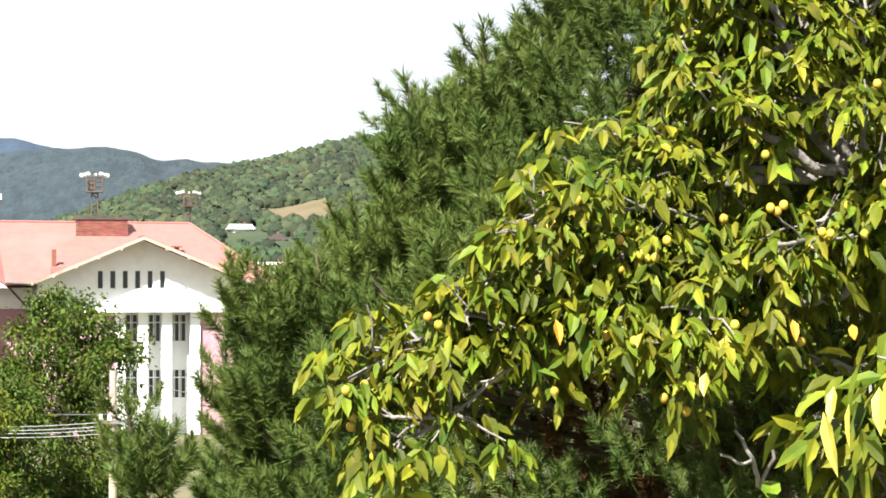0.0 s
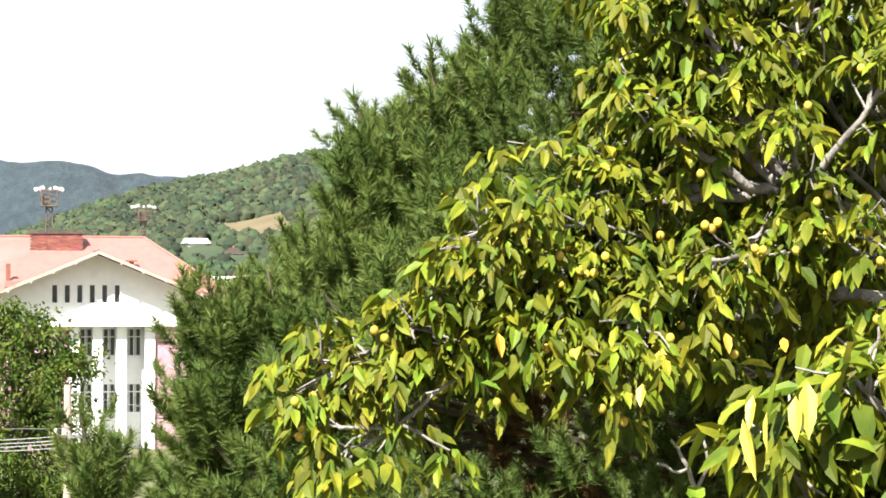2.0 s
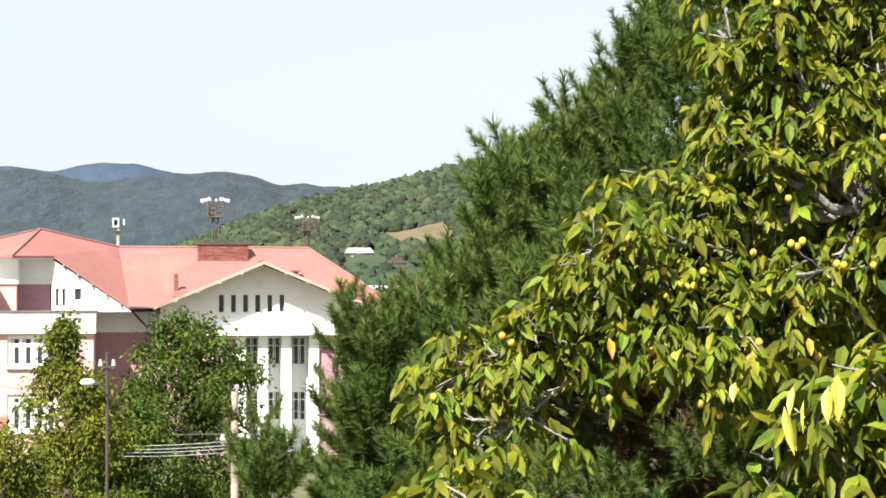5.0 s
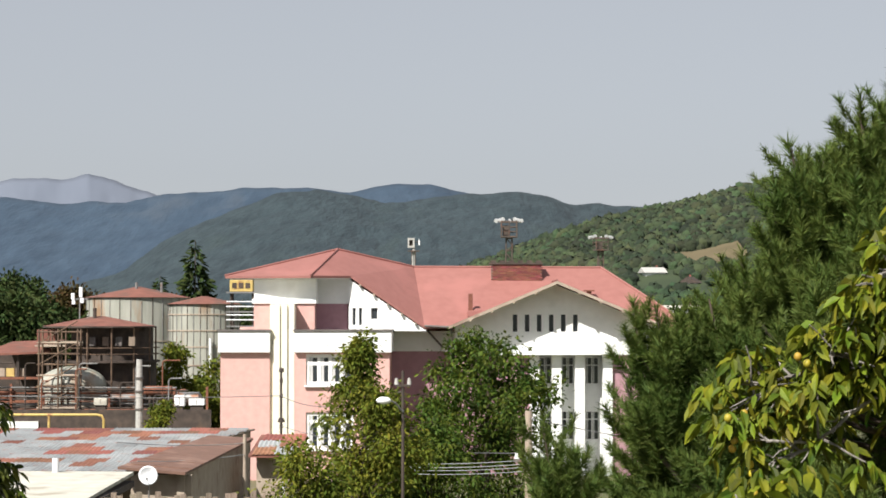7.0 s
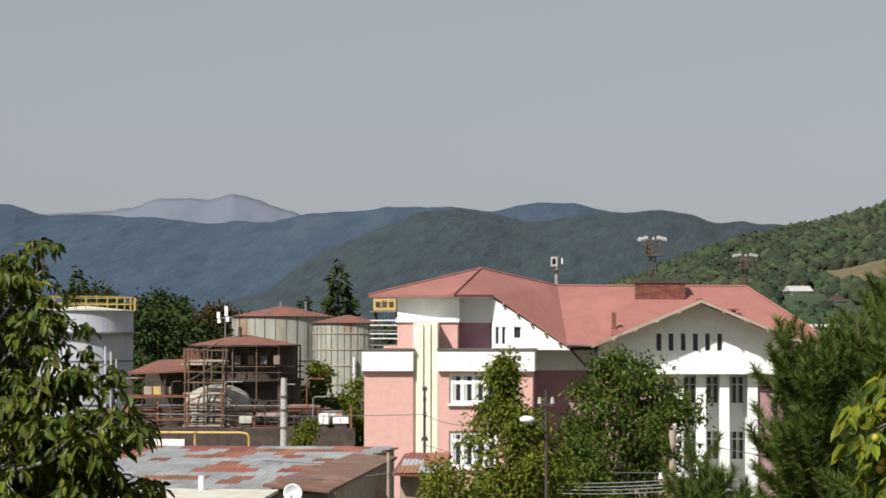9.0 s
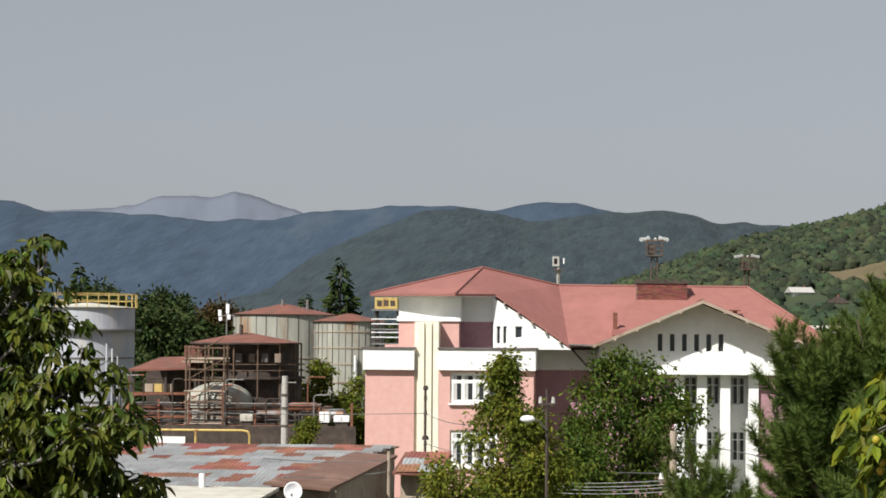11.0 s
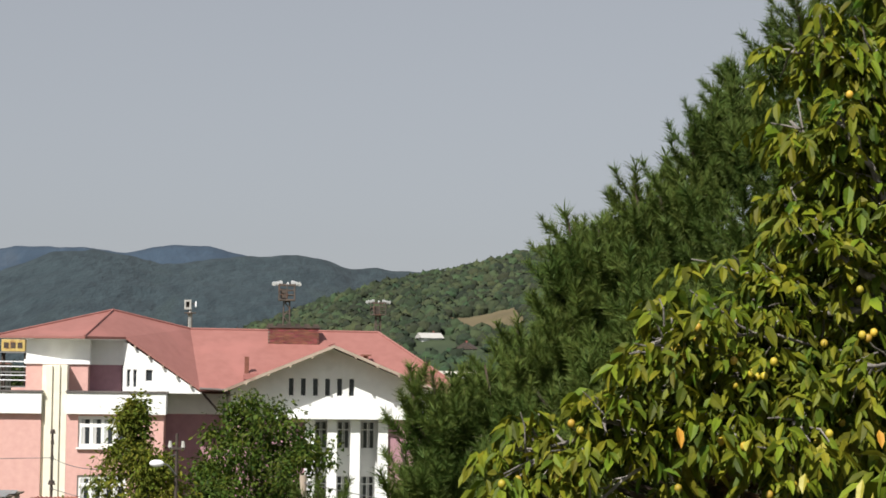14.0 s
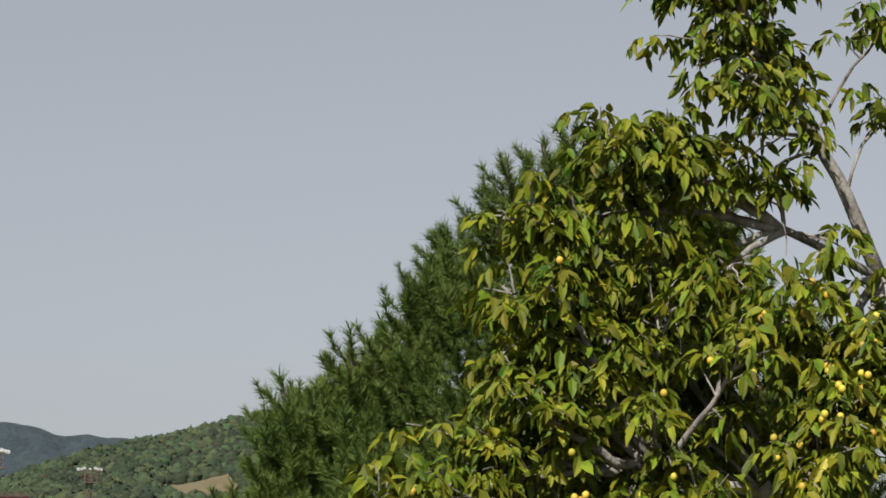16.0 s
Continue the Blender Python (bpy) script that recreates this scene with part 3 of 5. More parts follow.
# ---- trees ----
def leaf_arrays(rng, points, dirs, length, width, droop, facing=None):
    """Folded, pointed leaf blades: eight corners each, drooping at the tip."""
    n = len(points)
    d = dirs / np.linalg.norm(dirs, axis=1, keepdims=True)
    side = np.cross(d, rng.normal(0, 1, (n, 3)) if facing is None else facing + rng.normal(0, 0.75, (n, 3)))
    side /= np.linalg.norm(side, axis=1, keepdims=True)
    nor = np.cross(side, d)
    L = length * rng.uniform(0.7, 1.25, (n, 1))
    W = width * rng.uniform(0.75, 1.2, (n, 1)) * L / length
    down = np.array([[0, 0, -1.0]])
    out = []
    for t, w, f in ((0, 0, 0), (0.3, -0.42, 1), (0.33, 0, 0), (0.3, 0.42, 1), (0.68, -0.36, 1), (0.7, 0, 0), (0.68, 0.36, 1), (1, 0, 0)):
        out.append(points + d * L * t + side * W * w + nor * W * 0.16 * f + down * droop * L * t * t)
    v = np.stack(out, 1).reshape(-1, 3)
    quads = [(0, 2, 1), (0, 3, 2), (1, 2, 5, 4), (2, 3, 6, 5), (4, 5, 7), (5, 6, 7)]
    return v, [tuple(8 * k + i for i in q) for k in range(n) for q in quads]


def bend(p, q, rng, steps=6, sag=0.0, wob=0.06):
    p, q = Vector(p), Vector(q)
    L = (q - p).length
    pts = []
    off = Vector((0, 0, 0))
    for i in range(steps + 1):
        t = i / steps
        pts.append(p.lerp(q, t) + off - Vector((0, 0, sag * L * (t - t * t) * -1)))
        off = off + Vector(rng.normal(0, wob * L / steps, 3)) if 0 < i < steps - 1 else off * 0.6
    return pts


def walnut(label, trunk, fork, boughs, seed, twigs=9, leaf=0.115, single=0, broad=0.45, leaf_mat=None, fruit=True, reach=1.0):
    """A walnut tree: trunk, limbs, twigs ending in rosettes of drooping compound leaves, and clustered husks.
    A bough is (points, radius, where leaves begin, how leafy)."""
    rng = np.random.default_rng(seed)
    tree = thing("walnut_tree", label, "tree", trunk)
    o = Vector(trunk)
    bm = bmesh.new()
    limb(bm, [p - o for p in bend(trunk, fork, rng, 6, 0, 0.05)], 0.24, 0.15, 10)
    part("trunk", bm, M_BARK, tree, smooth=True)
    stems, way, face, husks = [], [], [], []
    twig_bm = bmesh.new()
    for b in boughs:
        ends, r, lo, leafy_share = [Vector(p) for p in b[0]], b[1], b[2], b[3]
        if len(ends) == 2:
            pts = bend(ends[0], ends[1], rng, 9, 0.12, 0.13)
        else:
            pts = []
            for p, q in zip(ends, ends[1:]):
                pts += [p.lerp(q, k / 3) + Vector(rng.normal(0, 0.06 * r + 0.003, 3)) for k in range(3)]
            pts.append(ends[-1])
        m = len(pts) - 1
        bm = bmesh.new()
        limb(bm, [p - o for p in pts], r, max(0.006, b[4] if len(b) > 4 else 0.008), 8)
        part("limb", bm, M_BARK, tree, smooth=True)
        L = sum((q - p).length for p, q in zip(pts, pts[1:]))
        for k in range(int(twigs * L * leafy_share + (3 if leafy_share else 0))):
            t = lo + (1 - lo) * rng.random() ** 0.8
            i = min(int(t * m), m - 1)
            p = pts[i].lerp(pts[i + 1], t * m - i)
            d = ((pts[i + 1] - pts[i]).normalized() * 0.7 + Vector(rng.normal(0, 0.75, 3)) + Vector((0, 0, 0.2))).normalized()
            q = p + d * rng.uniform(0.1, 0.36) * (1.15 - 0.4 * t) * reach
            limb(twig_bm, [v - o for v in bend(p, q, rng, 3, 0.05, 0.2)], 0.007, 0.0035, 5)
            turn = rng.uniform(0, 6.28)
            n = int(rng.integers(3, 5))
            for c in range(n):
                a = p.lerp(q, 1.0 - 0.25 * c / n)
                az = turn + 6.28 * c / n + rng.normal(0, 0.3)
                out = (Vector((math.cos(az), math.sin(az), 0.25)) + d * 0.45).normalized()
                span = rng.uniform(0.12, 0.21) * leaf / 0.11
                cross = out.cross(Vector((0, 0, 1))).normalized()
                for f, s in ((0.5, -1), (0.55, 1), (0.8, -1), (0.84, 1), (1.0, 0)):
                    at = a + out * span * f + Vector((0, 0, -0.75 * span * f * f))
                    stems.append(at - o)
                    way.append(out * (0.35 + 0.3 * f) + cross * 0.55 * s + Vector((0, 0, -0.85)) + Vector(rng.normal(0, 0.38, 3)))
                    face.append(Vector((0, 0, 0.8)) + out * 0.6)
            if fruit and rng.random() < 0.42 and t > 0.4:
                for _ in range(int(rng.integers(1, 4))):
                    husks.append(q + Vector(rng.normal(0, 0.026, 3)) + Vector((0, -0.06, -0.03)))
    part("twig_wood", twig_bm, M_BARK, tree)["kind"] = "stuff"
    stems, way, face = np.array(stems), np.array(way), np.array(face)
    order = np.argsort(stems[:, 1] + 0.15 * rng.random(len(stems)))
    near, rest = order[:single], order[single:]
    v, f = leaf_arrays(rng, stems[rest], way[rest], leaf, leaf * broad, 0.25, face[rest])
    from_arrays("foliage", v, f, leaf_mat or M_WALNUT, tree)["kind"] = "stuff"
    for k in near:
        v, f = leaf_arrays(rng, np.zeros((1, 3)), way[k:k + 1], leaf, leaf * broad, 0.25, face[k:k + 1])
        ob = from_arrays("leaf", v, f, M_YELLEAF if rng.random() < 0.04 else M_WALNUTLEAF, tree)
        ob.location = stems[k]
    me = bpy.data.meshes.new("walnut_husk")
    bm = bmesh.new()
    bmesh.ops.create_icosphere(bm, subdivisions=2, radius=0.0195)
    bmesh.ops.scale(bm, vec=(1, 1, 1.12), verts=bm.verts)
    bm.to_mesh(me)
    bm.free()
    me.materials.append(M_HUSK)
    me.shade_smooth()
    for h in sorted(husks, key=lambda h: h.y)[:190]:
        ob = new("husk", me)
        ob.parent = tree
        ob.location = h - o
    return tree


W0, WF = (5.9, 11.4, 0), (5.75, 11.3, 8.6)
L1, L2, L3, L4 = (5.13, 11.1, 11.0), (3.75, 10.9, 9.51), (3.71, 10.75, 9.9), (4.0, 10.8, 8.9)
J1, J2 = (4.58, 11.1, 11.24), (4.6, 11.1, 12.07)
walnut_boughs = [
    # wood that shows between the leaves
    ((WF, (5.4, 11.2, 10.0), L1), 0.1, 0.9, 0.0, 0.045),
    ((L1, (4.96, 11.1, 11.44), (4.76, 11.1, 11.78), J2, (4.31, 11.1, 12.55)), 0.044, 0.5, 1.0, 0.018),
    ((L1, J1, (4.28, 11.1, 11.31), (4.06, 11.1, 11.44), (3.96, 11.05, 11.6)), 0.028, 0.3, 0.35),
    ((WF, (4.6, 11.0, 9.75), L3), 0.05, 0.7, 0.4, 0.026),
    ((L3, (3.42, 10.7, 10.26), (3.28, 10.7, 10.6), (3.1, 10.7, 10.85)), 0.03, 0.3, 0.8, 0.012),
    ((L3, (3.45, 10.65, 9.94), (3.27, 10.6, 10.04), (3.1, 10.6, 10.14), (2.93, 10.6, 10.18)), 0.03, 0.35, 0.6, 0.011),
    ((L3, (3.51, 10.6, 9.74), (3.4, 10.55, 9.7)), 0.022, 0.5, 0.5),
    ((WF, (4.5, 11.0, 9.4), L2), 0.05, 0.7, 0.4, 0.028),
    ((L2, (3.57, 10.7, 9.39), (3.39, 10.6, 9.36), (3.2, 10.6, 9.38), (2.98, 10.6, 9.41)), 0.034, 0.4, 0.7, 0.014),
    (((2.98, 10.6, 9.41), (2.62, 10.6, 9.32), (2.33, 10.6, 9.22), (2.07, 10.5, 9.1), (1.92, 10.5, 8.99), (1.8, 10.5, 8.88), (1.6, 10.5, 8.8)), 0.013, 0.5, 0.4, 0.006),
    (((2.95, 10.6, 9.7), (2.7, 10.5, 9.76), (2.42, 10.5, 9.73), (2.1, 10.5, 9.65)), 0.008, 0.2, 1.2, 0.005),
    (((3.1, 10.4, 8.6), (3.04, 10.3, 8.72), (2.96, 10.3, 8.84)), 0.012, 0.5, 0.0, 0.004),
    (((3.04, 10.3, 8.72), (3.0, 10.3, 8.7), (2.9, 10.3, 8.74)), 0.008, 0.5, 0.0, 0.004),
    (((3.1, 10.4, 8.6), (3.13, 10.3, 8.72), (3.1, 10.3, 8.85)), 0.009, 0.5, 0.0, 0.004),
    (((4.96, 11.1, 11.5), (5.05, 11.1, 11.75), (5.2, 11.0, 11.9)), 0.01, 0.5, 0.6),
    (((4.76, 11.1, 11.78), (4.95, 11.1, 12.1), (5.12, 11.0, 12.35)), 0.01, 0.7, 0.5),
    # leafy crown above the fork
    ((J2, (4.05, 11.0, 12.3)), 0.02, 0.4, 0.75), ((J2, (4.0, 11.1, 12.6)), 0.022, 0.4, 0.8), ((J2, (4.35, 11.1, 12.95)), 0.025, 0.3, 0.8),
    ((J2, (4.2, 10.9, 12.05)), 0.016, 0.4, 0.5), (((4.76, 11.1, 11.78), (4.3, 11.0, 11.75)), 0.014, 0.3, 0.45), (((4.8, 11.1, 11.7), (4.5, 11.0, 11.55)), 0.012, 0.3, 0.5),
    ((J1, (4.5, 11.0, 11.45)), 0.01, 0.3, 0.8), ((J1, (4.75, 10.9, 11.15)), 0.01, 0.3, 0.6),
    # the shoulder of the crown
    ((J1, (3.42, 10.9, 11.66)), 0.026, 0.45, 1.2), ((J1, (2.98, 11.0, 11.28)), 0.028, 0.4, 1.2), ((J1, (3.9, 11.1, 11.05)), 0.02, 0.3, 1.0), ((J1, (3.75, 10.7, 10.75)), 0.022, 0.3, 1.0),
    ((L3, (3.3, 11.0, 11.1)), 0.04, 0.3, 1.0), ((L3, (2.92, 11.0, 10.88)), 0.033, 0.3, 1.1), ((L3, (2.85, 10.9, 10.42)), 0.033, 0.3, 1.0), ((L3, (2.72, 11.0, 10.1)), 0.03, 0.3, 1.0),
    ((L3, (4.0, 10.3, 10.4)), 0.022, 0.3, 0.9), ((L3, (3.7, 10.8, 10.75)), 0.022, 0.3, 0.9), ((L1, (4.3, 10.5, 10.65)), 0.022, 0.5, 1.0), ((L1, (4.6, 10.8, 10.3)), 0.03, 0.5, 0.8), ((L1, (4.5, 10.3, 10.3)), 0.02, 0.4, 1.0), ((L1, (4.85, 10.4, 10.25)), 0.02, 0.4, 1.0), ((L1, (4.4, 10.2, 9.98)), 0.02, 0.5, 1.0), ((L1, (4.95, 10.5, 10.6)), 0.018, 0.3, 1.0), ((L1, (4.2, 10.2, 9.9)), 0.02, 0.5, 1.0),
    ((L3, (3.5, 10.3, 10.15)), 0.018, 0.4, 0.7), ((L3, (3.3, 10.7, 10.45)), 0.018, 0.4, 0.9),
    ((J1, (3.75, 10.9, 11.72)), 0.018, 0.5, 1.0), ((J1, (3.65, 11.0, 11.62)), 0.016, 0.4, 1.0),
    # the middle and the long arm
    ((L3, (2.62, 10.8, 9.86)), 0.033, 0.35, 1.1), ((L3, (2.3, 10.8, 9.72)), 0.03, 0.4, 1.1), ((L2, (2.3, 10.8, 9.5)), 0.034, 0.3, 1.0), ((L2, (2.55, 10.5, 9.55)), 0.028, 0.3, 1.0),
    ((L2, (2.15, 11.0, 9.32)), 0.026, 0.45, 0.9), ((L2, (1.55, 10.8, 9.16)), 0.03, 0.5, 1.0), ((L2, (2.9, 10.4, 9.25)), 0.02, 0.3, 0.8), ((L2, (3.1, 10.2, 9.6)), 0.02, 0.3, 0.8),
    (((1.95, 10.7, 9.22), (1.5, 10.6, 9.1)), 0.01, 0.2, 1.3), (((2.2, 10.7, 9.3), (1.85, 10.5, 9.3)), 0.01, 0.1, 1.2), (((1.8, 10.5, 8.88), (1.55, 10.4, 8.9)), 0.007, 0.3, 0.9),
    ((L2, (2.5, 10.4, 9.3)), 0.014, 0.5, 0.9), ((L2, (2.72, 10.3, 9.15)), 0.014, 0.5, 0.9), (((2.98, 10.6, 9.41), (2.75, 10.2, 9.32)), 0.008, 0.2, 1.0), (((2.62, 10.6, 9.32), (2.42, 10.3, 9.25)), 0.007, 0.2, 1.2),
    ((L4, (3.3, 10.9, 9.2)), 0.026, 0.3, 0.7), ((L4, (3.75, 10.2, 9.15)), 0.026, 0.3, 0.9), ((L4, (4.05, 10.1, 9.4)), 0.022, 0.3, 1.0), ((L2, (3.8, 10.3, 9.75)), 0.02, 0.3, 0.9),
]
# the shaded depth of the crown
walnut_boughs += [(((4.95, 11.9, 9.6), (x * 1.13, 12.1, 9.5 + (z - 9.5) * 1.13)), 0.02, 0.45, 1.0)
                  for x, z in ((3.4, 10.9), (3.1, 10.5), (2.95, 10.15), (2.7, 9.8), (2.4, 9.6), (3.2, 9.5), (3.6, 10.2), (3.9, 10.7), (3.7, 11.2), (3.3, 9.9), (4.0, 9.5), (4.2, 10.1), (3.35, 11.2), (2.75, 9.4))]
main_walnut = walnut("broad walnut tree with yellowing leaves and ripe husks", W0, WF, walnut_boughs, 11, twigs=16, leaf=0.09, broad=0.56, single=290)

# a lower spray of large leaves, nearer to the viewer
N0, NF = (3.9, 7.3, 0), (3.6, 7.2, 7.2)
young_walnut = walnut("young walnut with large drooping leaves", N0, NF,
                      [((NF, tip), 0.02, 0.72, 1.0) for tip in ((1.2, 7.4, 8.72), (1.65, 7.3, 8.72), (2.0, 7.2, 8.8), (2.3, 7.2, 9.05), (2.45, 7.1, 9.15), (2.2, 7.3, 8.7),
                                                               (2.6, 7.3, 9.25), (2.8, 7.1, 8.95), (1.45, 7.5, 8.55), (2.5, 7.2, 8.8))], 23, twigs=6, leaf=0.108, broad=0.5, fruit=False, reach=0.7)

# leaves that have already turned
for x, y, z, w in ((2.18, 10.2, 9.3, 0.085), (2.29, 10.2, 9.2, 0.06), (3.1, 10.0, 9.3, 0.07), (3.35, 10.0, 9.28, 0.06)):
    r = np.random.default_rng(int(x * 100))
    v, f = leaf_arrays(r, np.zeros((1, 3)), np.array([[0.15, -0.2, -1.0]]), w, w * 0.7, 0.2, np.array([[-0.3, -1.0, 0.3]]))
    ob = from_arrays("leaf", v, f, M_ORANGELEAF, main_walnut, "orange autumn leaf")
    ob.location = Vector((x, y, z)) - Vector(W0)
for x, y, z in ((2.12, 6.9, 9.16), (2.2, 6.9, 9.2), (2.24, 6.92, 9.24), (2.06, 6.92, 9.14), (2.1, 6.95, 9.2)):
    r = np.random.default_rng(int(x * 100))
    v, f = leaf_arrays(r, np.zeros((1, 3)), np.array([[r.normal(0, 0.25), -0.3, -1.0]]), 0.12, 0.05, 0.2, np.array([[-0.3, -1.0, 0.3]]))
    ob = from_arrays("leaf", v, f, M_YELLEAF, young_walnut, "yellowed leaf")
    ob.location = Vector((x, y, z)) - Vector(N0)

V0, VF = (-6.2, 15.2, 0), (-5.9, 15.1, 7.4)
walnut("leafy walnut beside the sheds, shade put into its leaf colour", V0, VF,
       [((VF, (x, 15 + dy, z)), 0.04, 0.5, 1.0) for x, z, dy in ((-4.3, 10.0, 0), (-3.85, 9.9, 0.2), (-4.25, 9.6, -0.1), (-4.0, 9.15, 0), (-3.7, 8.9, 0.1),
                                                      (-3.45, 8.72, 0), (-3.2, 8.42, 0.1), (-3.5, 8.4, -0.2), (-3.8, 8.6, 0), (-4.2, 8.8, -0.1),
                                                      (-4.5, 9.2, 0.2), (-4.0, 8.2, 0), (-3.4, 8.0, 0), (-4.6, 8.5, -0.2), (-3.95, 9.6, 0.1), (-3.75, 9.35, -0.1), (-3.62, 9.15, 0.1), (-3.8, 9.0, -0.2), (-4.3, 9.3, 0.3), (-4.5, 9.75, 0.1), (-3.05, 8.3, 0), (-3.0, 8.05, 0.2), (-3.25, 8.75, 0.1), (-3.1, 8.9, 0), (-3.6, 9.6, 0), (-4.1, 9.8, 0.2), (-4.35, 9.9, -0.1))], 31, twigs=11, leaf=0.09, broad=0.55, leaf_mat=M_SHADEDLEAF, fruit=False)


def brush_arrays(rng, count, shoot, needle):
    """Needles of one shoot along +z, swept forward and closing in at the tip."""
    v, f = [], []
    for k in range(count):
        t = rng.uniform(0, 1)
        ph = rng.uniform(0, 2 * math.pi)
        spread = rng.uniform(0.45, 1.35) * (1.1 - 0.38 * t)
        d = np.array([math.sin(spread) * math.cos(ph), math.sin(spread) * math.sin(ph), math.cos(spread)])
        base = np.array([0, 0, t * shoot])
        s = np.cross(d, rng.normal(0, 1, 3))
        s = s / np.linalg.norm(s) * 0.0038
        v += [base - s, base + s, base + d * needle * rng.uniform(0.75, 1.1)]
        f.append((3 * k, 3 * k + 1, 3 * k + 2))
    return np.array(v), np.array(f)


def pine(trunk, top, radius_at, seed, shells, leaders, hollow):
    """A dense pine: trunk, branches, and branch ends like upright fingers, each a leading shoot with side shoots round it."""
    rng = np.random.default_rng(seed)
    tree = thing("pine_tree", "tall dense pine with long green needles", "tree", trunk)
    o = Vector(trunk)
    bm = bmesh.new()
    limb(bm, [p - o for p in bend(trunk, (trunk[0], trunk[1], top - 1.0), rng, 10, 0, 0.01)], 0.2, 0.03, 10)
    part("trunk", bm, M_PINEBARK, tree, smooth=True)
    variants = [brush_arrays(rng, 110, 0.19, 0.102) for _ in range(8)]
    green, dry = [[], [], 0], [[], [], 0]
    bmb = bmesh.new()

    def shoot(p, axis, size, store):
        q = Vector((0, 0, 1)).rotation_difference(axis.normalized())
        tv, tf = variants[int(rng.integers(0, 8))]
        store[0].append(tv @ (np.array(q.to_matrix()) * size).T + np.array(p - o))
        store[1].append(tf + store[2])
        store[2] += len(tv)

    def finger(base, axis, tall, store):
        axis = axis.normalized()
        turn = rng.uniform(0, 6.28)
        steps = max(2, int(tall / 0.15))
        a = axis.orthogonal().normalized()
        b = axis.cross(a)
        for k in range(steps):
            f = k / steps
            shoot(base + axis * tall * f, axis + Vector(rng.normal(0, 0.08, 3)), rng.uniform(1.0, 1.25), store)
            if f < 0.72:
                for side in range(2 if f > 0.3 else 3):
                    ph = turn + 2.4 * (3 * k + side)
                    out = a * math.cos(ph) + b * math.sin(ph)
                    at = base + axis * tall * f + out * 0.06
                    shoot(at, out * rng.uniform(0.7, 1.0) + axis * 0.75 + Vector((0, 0, 0.35)), rng.uniform(0.85, 1.15) * (1.1 - 0.35 * f), store)
                    shoot(at + out * 0.1 + axis * 0.07, out * 0.45 + axis * 0.8 + Vector((0, 0, 0.4)), rng.uniform(0.7, 0.95) * (1.1 - 0.35 * f), store)

    k = 0
    for frac, count, dead, low in shells:
        for _ in range(count):
            z = top - 0.3 - (top - low) * math.sqrt(rng.random())
            a = rng.uniform(math.pi * 0.86, math.pi * 1.72) if frac > 0.8 else rng.uniform(0, 2 * math.pi)
            R = radius_at(z) * frac * rng.uniform(0.88, 1.04)
            d = Vector((math.cos(a), math.sin(a), 0))
            root = Vector((trunk[0] + d.x * R, trunk[1] + d.y * R, z - 0.3))
            if frac > 0.8 and hollow[0] < root.x < hollow[1] and root.z < hollow[2] + 0.12 * math.sin(9 * root.x):
                continue
            store = dry if rng.random() < dead else green
            finger(root, d * rng.uniform(0.1, 0.55) + Vector((0, 0, 0.9)) + Vector(rng.normal(0, 0.14, 3)), rng.uniform(0.26, 0.52), store)
            k += 1
            if k % 5 == 0 and root.z > 8.9:
                p0 = Vector((trunk[0], trunk[1], z - 0.25 * R - 0.3))
                limb(bmb, [v - o for v in bend(p0, root, rng, 5, -0.08, 0.05)], 0.012 + 0.008 * R, 0.008, 5)
    for x, z, tall in leaders:
        y = 14.85
        base = Vector((x + 0.06, y, z - tall - 0.1))
        finger(base, Vector((-0.1, 0, 1)), tall, green)
        for _ in range(5):
            finger(base + Vector((rng.uniform(-0.02, 0.22), rng.uniform(-0.15, 0.2), rng.uniform(-0.25, 0.05))), Vector((rng.normal(-0.05, 0.25), rng.normal(0, 0.2), 1)), tall * rng.uniform(0.5, 0.7), green)
        limb(bmb, [Vector(v) - o for v in ((trunk[0] - 0.3 * (trunk[0] - x), trunk[1], z - tall - 0.9), (x + 0.4, y, z - tall - 0.4), (x + 0.06, y, z - tall), (x, y, z - 0.1))], 0.03, 0.006, 5)
    part("branch_wood", bmb, M_PINEBARK, tree)["kind"] = "stuff"
    from_arrays("needles", np.concatenate(green[0]), np.concatenate(green[1]), M_NEEDLE, tree)["kind"] = "stuff"
    from_arrays("dead_needles", np.concatenate(dry[0]), np.concatenate(dry[1]), M_BROWNNEEDLE, tree, "brown dry needles")["kind"] = "stuff"
    return tree


pine((4.95, 15.4, 0), 12.95, lambda z: curve_at(((6.9, 3.7), (7.8, 3.6), (8.4, 3.5), (9.0, 3.35), (9.12, 3.3), (9.28, 3.1), (9.44, 2.95), (9.65, 2.7), (10.14, 2.45), (10.55, 2.2), (11.4, 1.4), (12.5, 0.35)), z), 41,
     ((1.0, 290, 0.0, 7.7), (0.9, 160, 0.03, 7.7), (0.76, 240, 0.1, 7.4), (0.5, 150, 0.4, 7.2), (0.3, 60, 0.6, 7.0), (0.7, 60, 0.1, 4.5)),
     ((2.25, 10.43, 0.42), (2.39, 10.74, 0.5), (2.59, 10.72, 0.4), (2.85, 11.06, 0.5), (3.03, 10.93, 0.36), (3.24, 11.42, 0.5), (3.39, 11.61, 0.4), (3.56, 11.72, 0.4), (4.0, 12.36, 0.5),
      (4.26, 12.5, 0.4), (1.3, 9.65, 0.45), (1.45, 9.66, 0.4), (1.82, 9.72, 0.4), (2.04, 9.98, 0.45), (0.68, 8.85, 0.45), (1.25, 9.15, 0.4)),
     (2.35, 3.7, 8.68))


